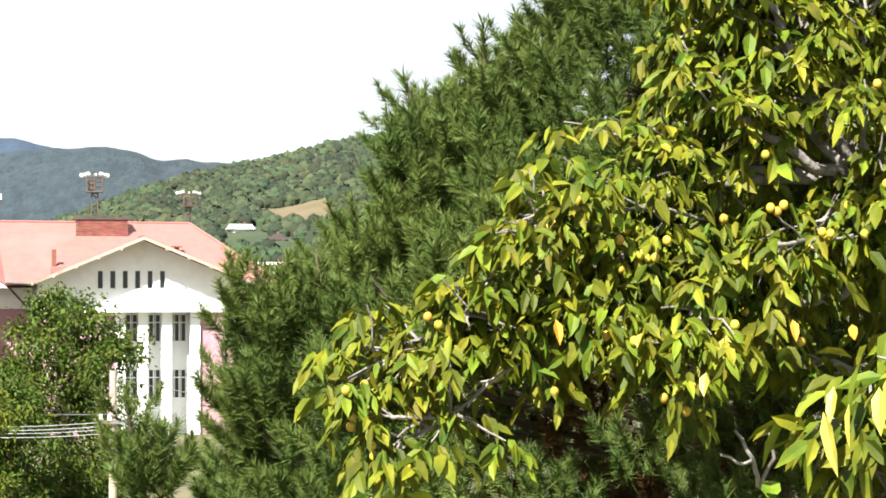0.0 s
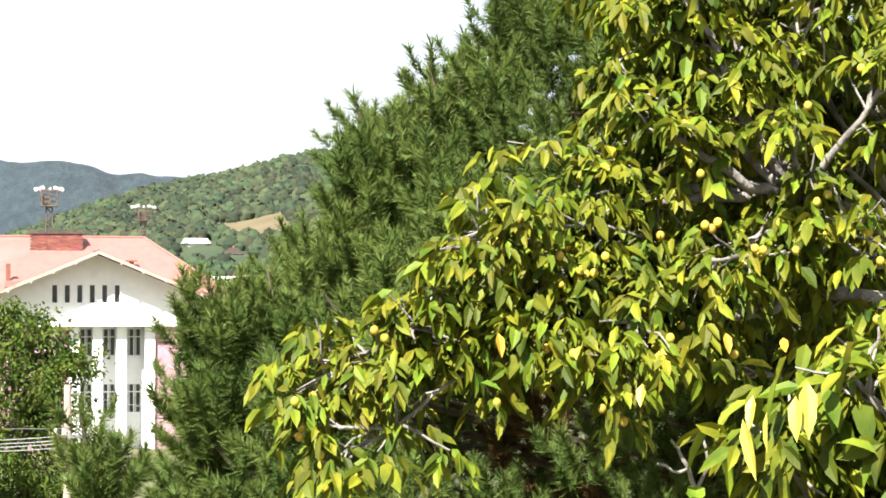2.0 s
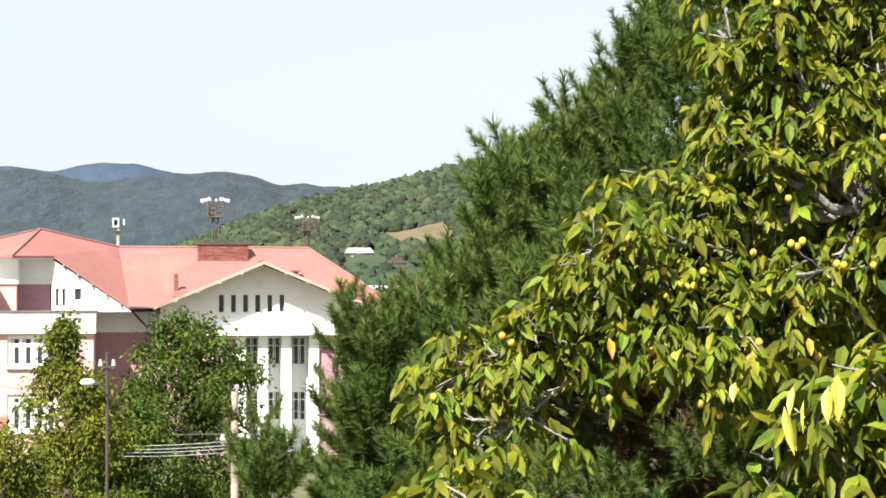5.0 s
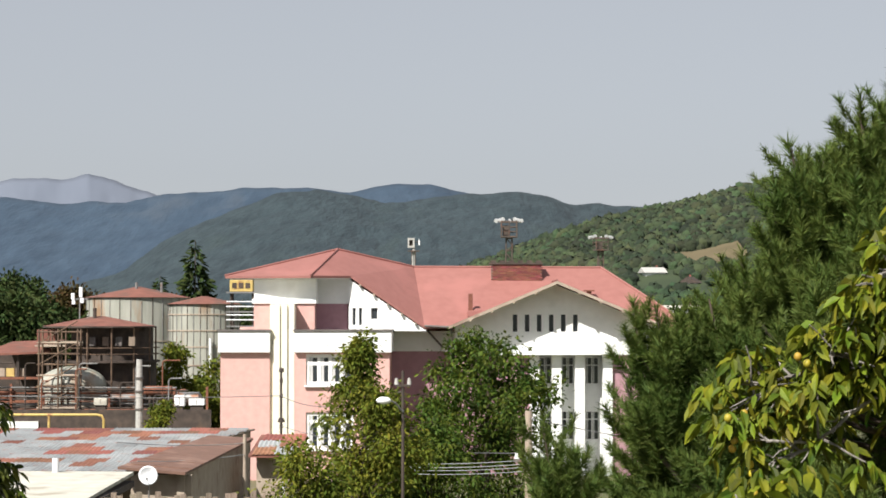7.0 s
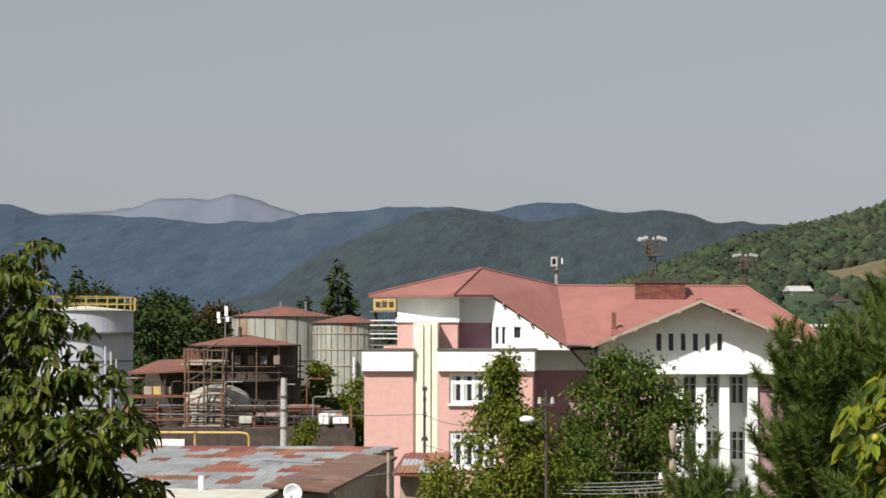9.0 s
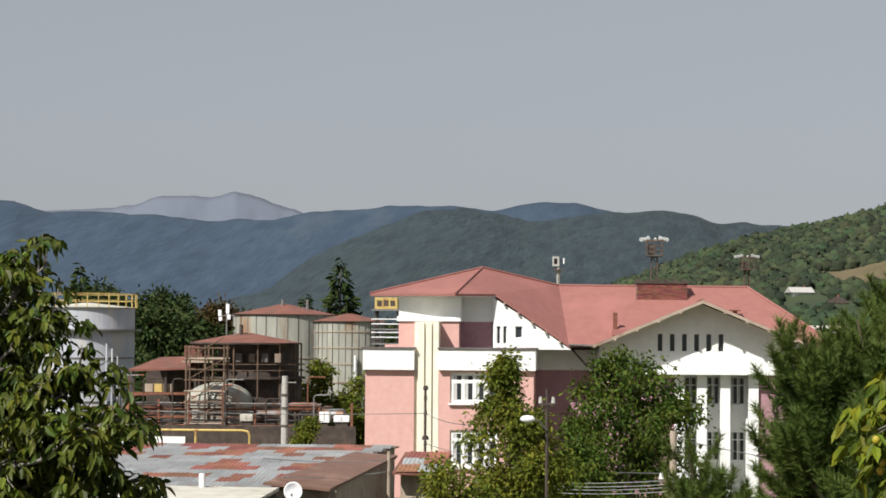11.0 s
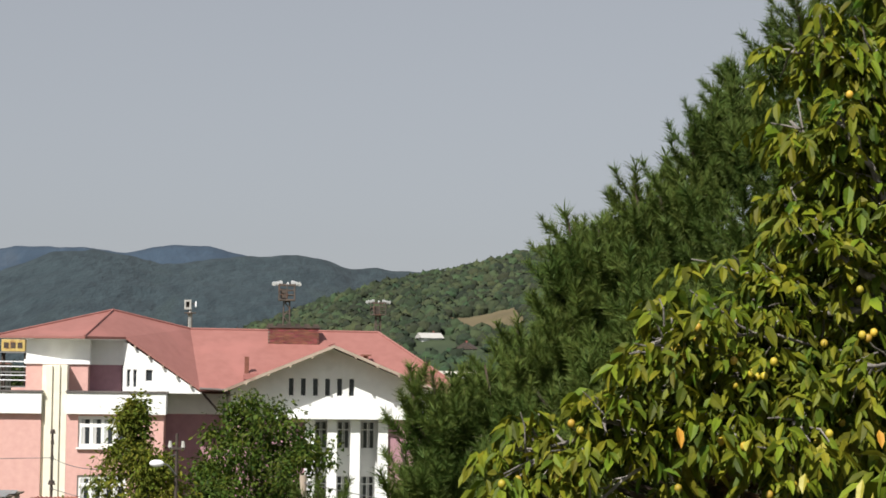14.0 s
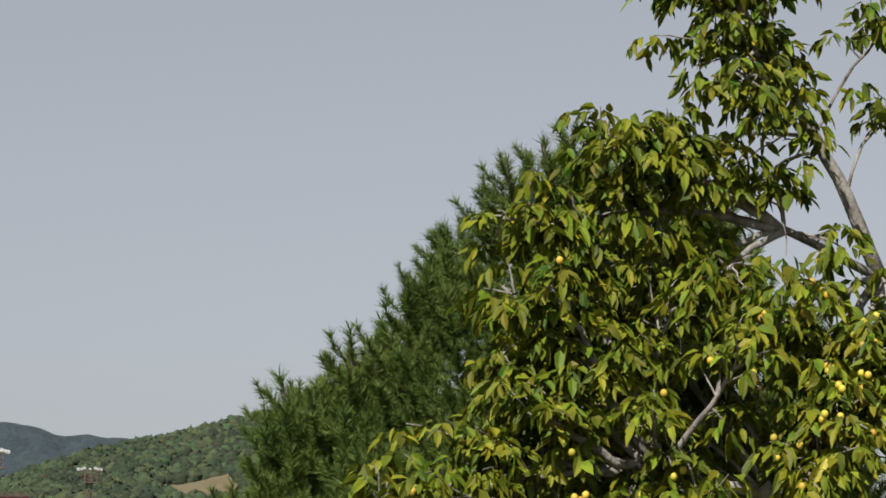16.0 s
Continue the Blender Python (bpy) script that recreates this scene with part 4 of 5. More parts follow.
def leafy(name, label, trunk, height, shape, count, mat, leaf, seed, spread=0.35):
    """A broadleaf tree: trunk, limbs and a crown of leaves gathered in many uneven clumps."""
    rng = np.random.default_rng(seed)
    tree = thing(name, label, "tree", trunk)
    bm = bmesh.new()
    limb(bm, bend((0, 0, 0), (0.1, 0, height * 0.9), rng, 7, 0, 0.03), 0.03 * height, 0.02, 8)
    part("trunk", bm, M_PINEBARK, tree, smooth=True)
    bm = bmesh.new()
    cents = []
    sprays = []
    for k in range(max(10, count // 13)):
        z = rng.uniform(0.12, 1.0)
        a = rng.uniform(0, 2 * math.pi)
        r = shape(z) * rng.uniform(0.72, 1.1)
        sprays.append((np.array([r * math.cos(a), r * math.sin(a), z * height]), 0.07 + 0.15 * shape(z)))
    while len(cents) < count:
        if rng.random() < 0.72:
            p, s = sprays[rng.integers(len(sprays))]
            c = p + rng.normal(0, 1, 3) * (s, s, s * 0.8)
            cents.append(c)
            if len(cents) % 6 == 0:
                limb(bm, bend((0, 0, max(0.3, c[2] - 0.6)), c, rng, 3, 0, 0.05), 0.03, 0.008, 5)
            continue
        z = rng.uniform(0.12, 0.95)
        R = shape(z)
        a = rng.uniform(0, 2 * math.pi)
        r = R * rng.uniform(0.1, 0.8)
        c = np.array([r * math.cos(a), r * math.sin(a), z * height])
        cents.append(c)
        if len(cents) % 6 == 0:
            limb(bm, bend((0, 0, max(0.3, z * height - 0.5 * R)), c, rng, 3, 0, 0.05), 0.03, 0.008, 5)
    part("limb_wood", bm, M_PINEBARK, tree)["kind"] = "stuff"
    cents = np.array(cents)
    per = 42
    pts = np.repeat(cents, per, 0) + rng.normal(0, 0.5 * spread, (count * per, 3))
    d = (pts - np.repeat(cents, per, 0)) * 1.2 + rng.normal(0, 0.25, pts.shape) + np.array([0, 0, -0.15])
    v, f = leaf_arrays(rng, pts, d, leaf, leaf * 0.55, 0.2)
    from_arrays("crown", v, f, mat, tree)["kind"] = "stuff"
    return tree


leafy("cypress_tree", "narrow olive-green tree tapering to a point", (-2.2, 60, 0), 8.75, lambda z: curve_at(((0.1, 2.0), (0.5, 1.8), (0.8, 1.1), (0.92, 0.5), (1, 0.05)), z) * (0.92 + 0.2 * math.sin(19 * z)), 620, M_LEAFOLIVE, 0.13, 51, 0.3)
leafy("lime_tree", "rounded dark green broadleaf tree", (1.35, 70, 0), 8.8, lambda z: 2.0 * math.sqrt(max(0.02, 1 - ((z - 0.55) / 0.47) ** 2)), 680, M_LEAFDARK, 0.155, 52, 0.34)
leafy("shrub", "light green shrub at the foot of the pointed tree", (-3.75, 57, 0), 5.9, lambda z: 1.25 * math.sqrt(max(0.02, 1 - ((z - 0.5) / 0.52) ** 2)), 260, M_LEAFOLIVE, 0.13, 54, 0.42)
leafy("bush", "sprawling green shrub under the street lamp", (-0.5, 66, 0), 5.9, lambda z: 1.5 * math.sqrt(max(0.02, 1 - ((z - 0.5) / 0.52) ** 2)), 420, M_LEAFDARK, 0.155, 53, 0.34)
# ---- works yard: tanks, pavilion, towers ----
def ring(bm, c, r, z0, z1, r1=None, n=40, wall=None):
    """A round wall or cone between two heights."""
    r1 = r if r1 is None else r1
    a = [bm.verts.new((c[0] + r * math.cos(2 * math.pi * i / n), c[1] + r * math.sin(2 * math.pi * i / n), z0)) for i in range(n)]
    b = [bm.verts.new((c[0] + r1 * math.cos(2 * math.pi * i / n), c[1] + r1 * math.sin(2 * math.pi * i / n), z1)) for i in range(n)]
    for i in range(n):
        bm.faces.new((a[i], a[(i + 1) % n], b[(i + 1) % n], b[i]))
    bm.faces.new(a[::-1])
    bm.faces.new(b)
    return bm


def tank(name, label, c, r, top, apex, body, roof, ribs=0, hoops=(), rail=False, ledge=None):
    t = thing(name, label, "tank", (c[0], c[1], 0))
    o = (0, 0)
    part("shell", ring(bmesh.new(), o, r, 0, top, n=56), body, t)
    part("roof", ring(bmesh.new(), o, r + 0.22, top + 0.003, apex, 0.25, n=56), roof, t)
    for k in range(ribs):
        a = math.pi + math.pi * (k + 0.5) / ribs
        p = (math.cos(a) * (r + 0.03), math.sin(a) * (r + 0.03))
        part("rib", rod(bmesh.new(), (*p, 0.2), (*p, top - 0.05), 0.03, n=6), M_DARKRUST if k % 3 == 0 else M_STEEL, t)
    for z in hoops:
        part("hoop", ring(bmesh.new(), o, r + 0.06, z, z + 0.1, n=56), M_PLASTER if body is not M_SILVER else M_TIN, t)
    if ledge:
        part("gallery", ring(bmesh.new(), o, r + 0.55, ledge, ledge + 0.12, n=56), M_STEEL, t)
    if rail:
        R = r + 0.15
        for k in range(28):
            a = 2 * math.pi * k / 28
            part("rail_post", rod(bmesh.new(), (R * math.cos(a), R * math.sin(a), top + 0.01), (R * math.cos(a), R * math.sin(a), top + 1.1), 0.035, n=5), M_YELLOW, t)
        for z in (0.55, 1.08):
            bm = bmesh.new()
            limb(bm, [(R * math.cos(2 * math.pi * k / 56), R * math.sin(2 * math.pi * k / 56), top + z) for k in range(57)], 0.035, 0.035, 5)
            part("rail", bm, M_YELLOW, t)
    return t


big = tank("storage_tank", "weathered pale round tank with a rusty conical roof", (-28.1, 200), 4.7, 11.2, 12.2, M_TANK, M_RUSTROOF, 15, (3.6, 7.2))
part("vent_pipe", rod(bmesh.new(), (0, -1, 11.7), (0, -1, 12.6), 0.12), M_STEEL, big)
part("vent_pipe", rod(bmesh.new(), (2.3, -1, 11.7), (2.3, -1, 12.6), 0.12), M_STEEL, big)
ribbed = tank("storage_tank", "ribbed grey round tank with a faded roof", (-20.9, 190), 3.1, 10.55, 11.25, M_TANK, M_RUSTROOF, 17, (3.6, 5.2, 6.8, 8.2, 9.6))
part("ladder_pipe", rod(bmesh.new(), (0.9, -3.3, 0.2), (0.9, -3.3, 7.6), 0.11), M_LAMPWHITE, ribbed)
silver = tank("storage_tank", "silver round tank with a yellow railing on top", (-39.6, 170), 3.75, 11.4, 11.8, M_SILVER, M_PALEROOF, 0, (4.0, 7.4), True, 9.6)
for k, h in enumerate((8.6, 8.2, 7.6, 6.9)):
    a = -0.95 + 0.12 * k
    part("pipe", rod(bmesh.new(), (4.0 * math.cos(a), 4.0 * math.sin(a), 0.1), (4.0 * math.cos(a), 4.0 * math.sin(a), h), 0.09), M_SILVER, silver)

# open pavilion with a drum inside and a scaffold in front
pav = thing("process_tower", "dark rusty round process tower under a shallow roof", "tower", (-25.3, 160, 0))
part("roof", ring(bmesh.new(), (0, 0), 4.15, 8.78, 9.5, 0.4, n=16), M_RUSTROOF, pav)
part("eave", ring(bmesh.new(), (0, 0), 4.2, 8.66, 8.777, n=16), M_DARKRUST, pav)
part("roof_pipe", rod(bmesh.new(), (-0.2, -1, 9.2), (-0.2, -1, 10.1), 0.14), M_DARKRUST, pav)
part("drum", ring(bmesh.new(), (0.9, 0.4), 3.0, 0, 8.65, n=36), M_DARKRUST, pav)
part("lower_shell", ring(bmesh.new(), (1.0, 0.35), 3.12, 0, 6.1, n=36), M_DARKRUST, pav)
part("gallery", ring(bmesh.new(), (0.4, 0.2), 4.0, 6.12, 6.28, n=36), M_DARKRUST, pav)
for z in (6.75, 7.2):
    bm = bmesh.new()
    limb(bm, [(0.4 + 3.95 * math.cos(2 * math.pi * k / 40), 0.2 + 3.95 * math.sin(2 * math.pi * k / 40), z) for k in range(41)], 0.04, 0.04, 5)
    part("gallery_rail", bm, M_SCAFFOLD, pav)
for k in range(14):
    a = 2 * math.pi * k / 14 + 0.1
    p = (0.2 + 3.9 * math.cos(a), 0.1 + 3.9 * math.sin(a))
    part("post", rod(bmesh.new(), (*p, 0), (*p, 8.66), 0.07, n=6), M_SCAFFOLD, pav)
for k in range(5):
    part("hatch", boxed(-1.2 + 0.95 * k, -0.75 + 0.95 * k, -3.1, -2.75, 7.35, 8.0, bevel=0.02), M_TIN if k % 2 else M_TIMBER, pav)
part("deck", boxed(-4.2, -1.9, -3.0, 2.5, 7.3, 7.42), M_PLASTER, pav)

vat = thing("vat", "pale rounded steel vat beneath the tower", "tank", (-26.6, 156.2, 0))
bm = bmesh.new()
bmesh.ops.create_uvsphere(bm, u_segments=28, v_segments=14, radius=2.4)
bmesh.ops.scale(bm, vec=(1, 1, 0.55), verts=bm.verts)
bmesh.ops.translate(bm, vec=(0, 0, 4.6), verts=bm.verts)
part("dome", bm, M_TANK, vat, smooth=True)
part("shell", ring(bmesh.new(), (0, 0), 2.39, 0, 4.6, n=28), M_TANK, vat)

scaff = thing("scaffold_tower", "rusty steel scaffold tower with many platforms", "scaffold", (-26.9, 152.6, 0))
for x in (-1.35, 0.0, 1.35):
    for y in (-0.7, 0.7):
        part("standard", rod(bmesh.new(), (x, y, 0), (x, y, 8.6), 0.075, n=6), M_SCAFFOLD, scaff)
for k in range(11):
    z = 0.8 + 0.76 * k
    for y in (-0.72, 0.72):
        part("ledger", rod(bmesh.new(), (-1.5, y, z), (1.5, y, z), 0.055, n=6), M_SCAFFOLD if k % 3 else M_PLASTER, scaff)
    if k in (3, 9):
        part("platform", boxed(-1.4, 1.4, -0.6, 0.6, z + 0.06, z + 0.12), M_TIMBER, scaff)
    part("brace", rod(bmesh.new(), (-1.35 if k % 2 else 0, -0.76, z), (0 if k % 2 else 1.35, -0.76, z + 0.76), 0.04, n=5), M_SCAFFOLD, scaff)

shed = thing("works_shed", "dark open-sided shed with a rusty sloping roof", "shed", (-31.1, 161, 0))
part("roof", slab(bmesh.new(), ((-2.6, -3, 6.75), (2.5, -3, 6.95), (2.5, 3, 7.75), (-1.4, 3, 7.6)), 0.15), M_RUSTROOF, shed)
part("back_wall", boxed(-2.3, 2.3, 2.2, 2.5, 0, 7.2), M_DARKRUST, shed)
for x in (-2.3, 0.1, 2.3):
    part("post", boxed(x - 0.1, x + 0.1, -2.6, -2.4, 0, 6.7), M_DARKRUST, shed)
for z in (3.2, 4.9):
    part("beam", boxed(-2.4, 2.4, -2.65, -2.35, z, z + 0.18), M_RUST, shed)
for k in range(3):
    part("panel", boxed(-1.5 + 0.7 * k, -0.9 + 0.7 * k, -2.3, -2.1, 5.1, 5.7, bevel=0.02), M_YELLOW if k % 2 else M_PLASTER, shed)
part("hopper", boxed(0.9, 2.3, 0.5, 1.8, 7.4, 8.5, bevel=0.05), M_RUSTROOF, shed, "red steel hopper")

wallw = thing("yard_wall", "long dark wall with a white lower strip behind the roofs", "wall", (-26, 150, 0))
part("wall", boxed(-9.5, 10, 0, 0.3, 0, 3.05), M_DARKRUST, wallw)
part("strip", boxed(-9.5, -1.9, -0.12, -0.002, 1.65, 2.25), M_WHITE, wallw)
yp = thing("gas_pipe", "yellow gas pipe running along the yard on bent legs", "pipe", (-26, 149, 0))
bm = bmesh.new()
limb(bm, [(-9, 0, 2.75), (2.3, 0, 2.75), (2.62, 0, 2.68), (2.75, 0, 2.45), (2.75, 0, 0)], 0.09, 0.09, 10)
part("pipe", bm, M_YELLOW, yp, smooth=True)
for x in (-7.5, -4.2, -1.0):
    part("leg", rod(bmesh.new(), (x, 0, 0), (x, 0, 2.7), 0.09), M_YELLOW, yp)
rng = np.random.default_rng(7)
rack = thing("pipe_rack", "rusty pipe rack with many thin pipes", "pipe rack", (-26, 152, 0))
for k in range(9):
    z = 2.9 + 0.2 * k + rng.uniform(-0.05, 0.05)
    a = rng.uniform(-9.5, -6)
    part("pipe", rod(bmesh.new(), (a, rng.uniform(0, 2), z), (rng.uniform(4, 9.6), rng.uniform(0, 2), z), rng.uniform(0.03, 0.08), n=6), (M_RUST, M_DARKRUST, M_STEEL)[k % 3], rack)
for k in range(9):
    x = -9 + 2.3 * k
    part("rack_post", boxed(x - 0.08, x + 0.08, 0.9, 1.1, 0, rng.uniform(3.6, 5.0)), M_RUST, rack)
for x, w, z, h in ((1.7, 0.9, 3.3, 0.5), (7.3, 0.7, 3.25, 0.75), (8.3, 1.1, 3.3, 0.45), (-7.6, 1.7, 3.2, 0.45)):
    b = thing("equipment_box", "pale metal equipment box on the pipe rack", "cabinet", (-26 + x, 151.6, 0), group="boxes on the rack")
    part("body", boxed(0, w, -0.3, 0.35, z, z + h, bevel=0.04), M_WHITE if x > 5 else M_PALEROOF, b)
    part("stand", boxed(0.1, w - 0.1, -0.2, 0.2, 0, z - 0.003), M_DARKRUST, b)
    part("door_seam", boxed(w / 2 - 0.02, w / 2 + 0.02, -0.315, -0.303, z + 0.08, z + h - 0.08), M_STEEL, b)

for k, (x, y, z, w, r) in enumerate(((-31.5, 153.5, 3.9, 2.4, 0.45), (-22.4, 154, 3.7, 2.0, 0.4), (-20.2, 154.5, 4.2, 1.8, 0.35), (-18.2, 155, 3.6, 1.6, 0.5))):
    t = thing("pressure_vessel", "horizontal rusty steel vessel on a frame", "tank", (x, y, 0), group="vessels in the yard")
    part("shell", rod(bmesh.new(), (-w / 2, 0, z), (w / 2, 0, z), r, n=18), (M_RUST, M_STEEL)[k % 2], t)
    for e in (-1, 1):
        part("end", rod(bmesh.new(), (e * w / 2, 0, z), (e * (w / 2 + 0.2), 0, z), r, r * 0.5, n=18), (M_RUST, M_STEEL)[k % 2], t)
        part("leg", boxed(e * w * 0.35 - 0.07, e * w * 0.35 + 0.07, -0.2, 0.2, 0, z - r * 0.9), M_DARKRUST, t)
for k in range(16):
    x = rng.uniform(-34.5, -17)
    z = rng.uniform(3.8, 6.4)
    t = thing("standpipe", "thin rusty standpipe rising above the yard", "pipe", (x, rng.uniform(150.5, 153), 0), group="standpipes")
    part("pipe", rod(bmesh.new(), (0, 0, 0), (0, 0, z), 0.05, n=6), (M_RUST, M_STEEL, M_DARKRUST)[k % 3], t)
    bm = bmesh.new()
    limb(bm, [(0, 0, z - 0.05), (0.05, 0, z + 0.08), (0.2, 0, z + 0.14), (rng.uniform(0.5, 1.8), 0, z + 0.14)], 0.05, 0.05, 6)
    part("elbow", bm, (M_RUST, M_STEEL, M_DARKRUST)[k % 3], t)
    part("flange", rod(bmesh.new(), (0, 0, z * 0.6), (0, 0, z * 0.6 + 0.08), 0.11, n=8), M_STEEL, t)

gantry = thing("service_tower", "steel service tower with a yellow cabin", "tower", (-16.6, 180, 0))
for x in (-0.9, 0.9):
    for y in (-0.8, 0.8):
        part("leg", rod(bmesh.new(), (x, y, 0), (x, y, 11.6), 0.09, n=6), M_DARKRUST, gantry)
for z in (8.6, 9.8, 11.4):
    part("deck", boxed(-1.25, 1.1, -1.1, 1.1, z, z + 0.12), M_STEEL, gantry)
for z in (9.2, 9.6, 10.3, 10.7):
    part("rail", rod(bmesh.new(), (-1.25, -1.1, z), (1.1, -1.1, z), 0.05, n=6), M_LAMPWHITE, gantry)
part("cabin", boxed(-1.0, 0.9, -0.9, 0.9, 11.53, 12.5, bevel=0.05), M_YELLOW, gantry)
for k in range(3):
    part("cabin_window", boxed(-0.8 + 0.55 * k, -0.42 + 0.55 * k, -0.93, -0.903, 11.8, 12.25), M_DARKRUST, gantry)

ant = thing("antenna_mast", "thin mast carrying white antennas", "antenna", (-27.6, 165, 0))
part("mast", rod(bmesh.new(), (0, 0, 0), (0, 0, 11.8), 0.07, 0.05), M_STEEL, ant)
for dx, z, h in ((-0.5, 10.75, 0.5), (0.1, 10.95, 0.75), (0.2, 10.5, 0.4), (-0.45, 10.4, 0.3)):
    part("antenna", boxed(dx - 0.13, dx + 0.13, -0.25, -0.1, z, z + h, bevel=0.03), M_LAMPWHITE, ant)
part("arm", boxed(-0.6, 0.6, -0.1, 0.05, 10.75, 10.85), M_STEEL, ant)


# ---- floodlight masts beyond the roof ----
def floodlight(x, y, top, half, turn, label):
    t = thing("floodlight_mast", label, "floodlight", (x, y, 0), group="stadium floodlights")
    t.rotation_euler = (0, 0, turn)
    for sx in (-1, 1):
        for sy in (-1, 1):
            part("leg", rod(bmesh.new(), (sx * 0.5, sy * 0.5, 0), (sx * 0.3, sy * 0.3, top - 2.1), 0.08, 0.07, n=6), M_MAST, t)
    for yy in (-0.34, 0.34):
        bm = bmesh.new()
        limb(bm, [(0.34 * (1 if k % 2 else -1), yy, top - 2.1 - 0.8 * k) for k in range(13)], 0.05, 0.05, 5)
        part("lattice", bm, M_MAST, t)
        for k in range(8):
            part("rung", rod(bmesh.new(), (-0.34, yy, top - 2.2 - 1.2 * k), (0.34, yy, top - 2.2 - 1.2 * k), 0.045, n=5), M_MAST, t)
    part("platform", boxed(-0.85, 0.85, -0.85, 0.85, top - 2.1, top - 1.95, bevel=0.02), M_MAST, t)
    for q in ((-0.8, -0.8), (0.8, -0.8), (0.8, 0.8), (-0.8, 0.8), (0, -0.8)):
        part("rail_post", rod(bmesh.new(), (*q, top - 1.95), (*q, top - 0.35), 0.06, n=6), M_MAST, t)
    for z in (top - 1.5, top - 1.0, top - 0.5):
        bm = bmesh.new()
        limb(bm, [(-0.8, -0.8, z), (0.8, -0.8, z), (0.8, 0.8, z), (-0.8, 0.8, z), (-0.8, -0.78, z)], 0.05, 0.05, 5)
        part("guard_rail", bm, M_MAST, t)
    part("control_box", boxed(-0.65, 0.1, -0.5, 0.3, top - 1.94, top - 0.85, bevel=0.04), M_MAST, t)
    part("crossbar", boxed(-half, half, -0.1, 0.1, top - 0.48, top - 0.34), M_MAST, t)
    for k, u in enumerate((-half, -0.74 * half, -0.48 * half, 0.1, 0.5 * half, 0.76 * half, half)):
        z = top - 0.2 - 0.12 * (k % 2) - (0.15 if abs(u) == half else 0)
        bm = bmesh.new()
        rod(bm, (u, 0.12, z + 0.1), (u - 0.03, -0.1, z), 0.1, 0.23 if k != 3 else 0.15, n=14)
        rod(bm, (u - 0.03, -0.1, z), (u - 0.035, -0.14, z - 0.02), 0.23 if k != 3 else 0.15, n=14)
        part("lamp", bm, M_LAMPWHITE, t, "white floodlight head")
    return t


floodlight(6.85, 225, 19.75, 1.3, 0.0, "tall lattice mast with two clusters of white floodlights")
floodlight(20.7, 285, 20.2, 1.5, 0.2, "distant lattice mast with two clusters of white floodlights")
side = thing("antenna_mast", "white tubular mast with a square frame box and ladder", "antenna", (-3.05, 225, 0))
part("mast_tube", rod(bmesh.new(), (0, 0, 0), (0, 0, 16.7), 0.22, 0.17, n=12), M_CONCRETE, side)
part("platform", boxed(-0.6, 0.6, -0.45, 0.45, 16.2, 16.3), M_MAST, side)
bm = pierced(bmesh.new(), -0.6, 0.1, 16.6, 17.6, -0.3, 0.3, [(-0.44, -0.08, 16.8, 17.4)])
part("frame_box", bm, M_CONCRETE, side)
part("back_panel", boxed(-0.43, -0.09, 0.1, 0.2, 16.81, 17.39), M_MAST, side)
part("arm", rod(bmesh.new(), (0.1, 0, 17.2), (0.6, 0, 17.2), 0.05), M_MAST, side)
part("side_antenna", boxed(0.5, 0.64, -0.08, 0.08, 16.85, 17.45, bevel=0.03), M_LAMPWHITE, side)
for x in (-0.2, 0.2):
    part("ladder_rail", rod(bmesh.new(), (x, -0.42, 0.2), (x, -0.42, 16.2), 0.035, n=5), M_MAST, side)


# ---- houses on the hillside ----
def house(x, y, z, w, d, h, rise, turn, wall_mat, roof_mat, label):
    t = thing("house", label, "house", (x, y, z), group="houses on the hillside")
    t.rotation_euler = (0, 0, turn)
    part("wall", boxed(-w / 2, w / 2, -d / 2, d / 2, -8, h), wall_mat, t)
    bm = bmesh.new()
    e = 0.9
    a = [bm.verts.new(p) for p in ((-w / 2 - e, -d / 2 - e, h), (w / 2 + e, -d / 2 - e, h), (w / 2 + e, d / 2 + e, h), (-w / 2 - e, d / 2 + e, h),
                                   (-w / 2 - e, 0, h + rise), (w / 2 + e, 0, h + rise))]
    for q in ((0, 1, 5, 4), (2, 3, 4, 5), (0, 4, 3), (1, 2, 5), (0, 3, 2, 1)):
        bm.faces.new([a[i] for i in q])
    part("roof", bm, roof_mat, t)
    for k in range(int(w / 2.6)):
        for f in range(max(1, int(h / 2.8))):
            c = -w / 2 + (k + 0.5) * w / int(w / 2.6)
            part("window", boxed(c - 0.55, c + 0.55, -d / 2 - 0.06, -d / 2 - 0.003, 0.9 + 2.8 * f, 2.2 + 2.8 * f), M_PANE, t)
    part("chimney", boxed(w * 0.2, w * 0.2 + 0.6, 0.3, 0.9, h + rise * 0.4, h + rise + 0.8), M_BRICK, t)
    return t


house(85, 880, 22.5, 8, 8, 4.6, 2.2, 0.2, M_WHITE, M_CONCRETE, "white two-storey house with a pale roof on the slope")
house(87.5, 866, 17.8, 5.5, 5, 4.2, 1.2, -0.5, M_WHITE, M_TIN, "low white annexe below the house")
house(97, 850, 17, 7, 7, 5.4, 2.6, 1.2, M_WHITE, M_DARKRUST, "small white house with a dark gable roof")
house(111, 860, 19, 8, 7, 3, 2.2, 0.3, M_PLASTER, M_RUSTROOF, "plain plaster house with a rust-red roof")
house(128, 870, 24, 8, 7, 4.0, 2.0, 0.1, M_WHITE, M_PALEROOF, "white house half hidden by trees")
house(66, 600, 7.2, 12, 6, 4.6, 0.7, 0.05, M_WHITE, M_PALEROOF, "long low white building beyond the roof")


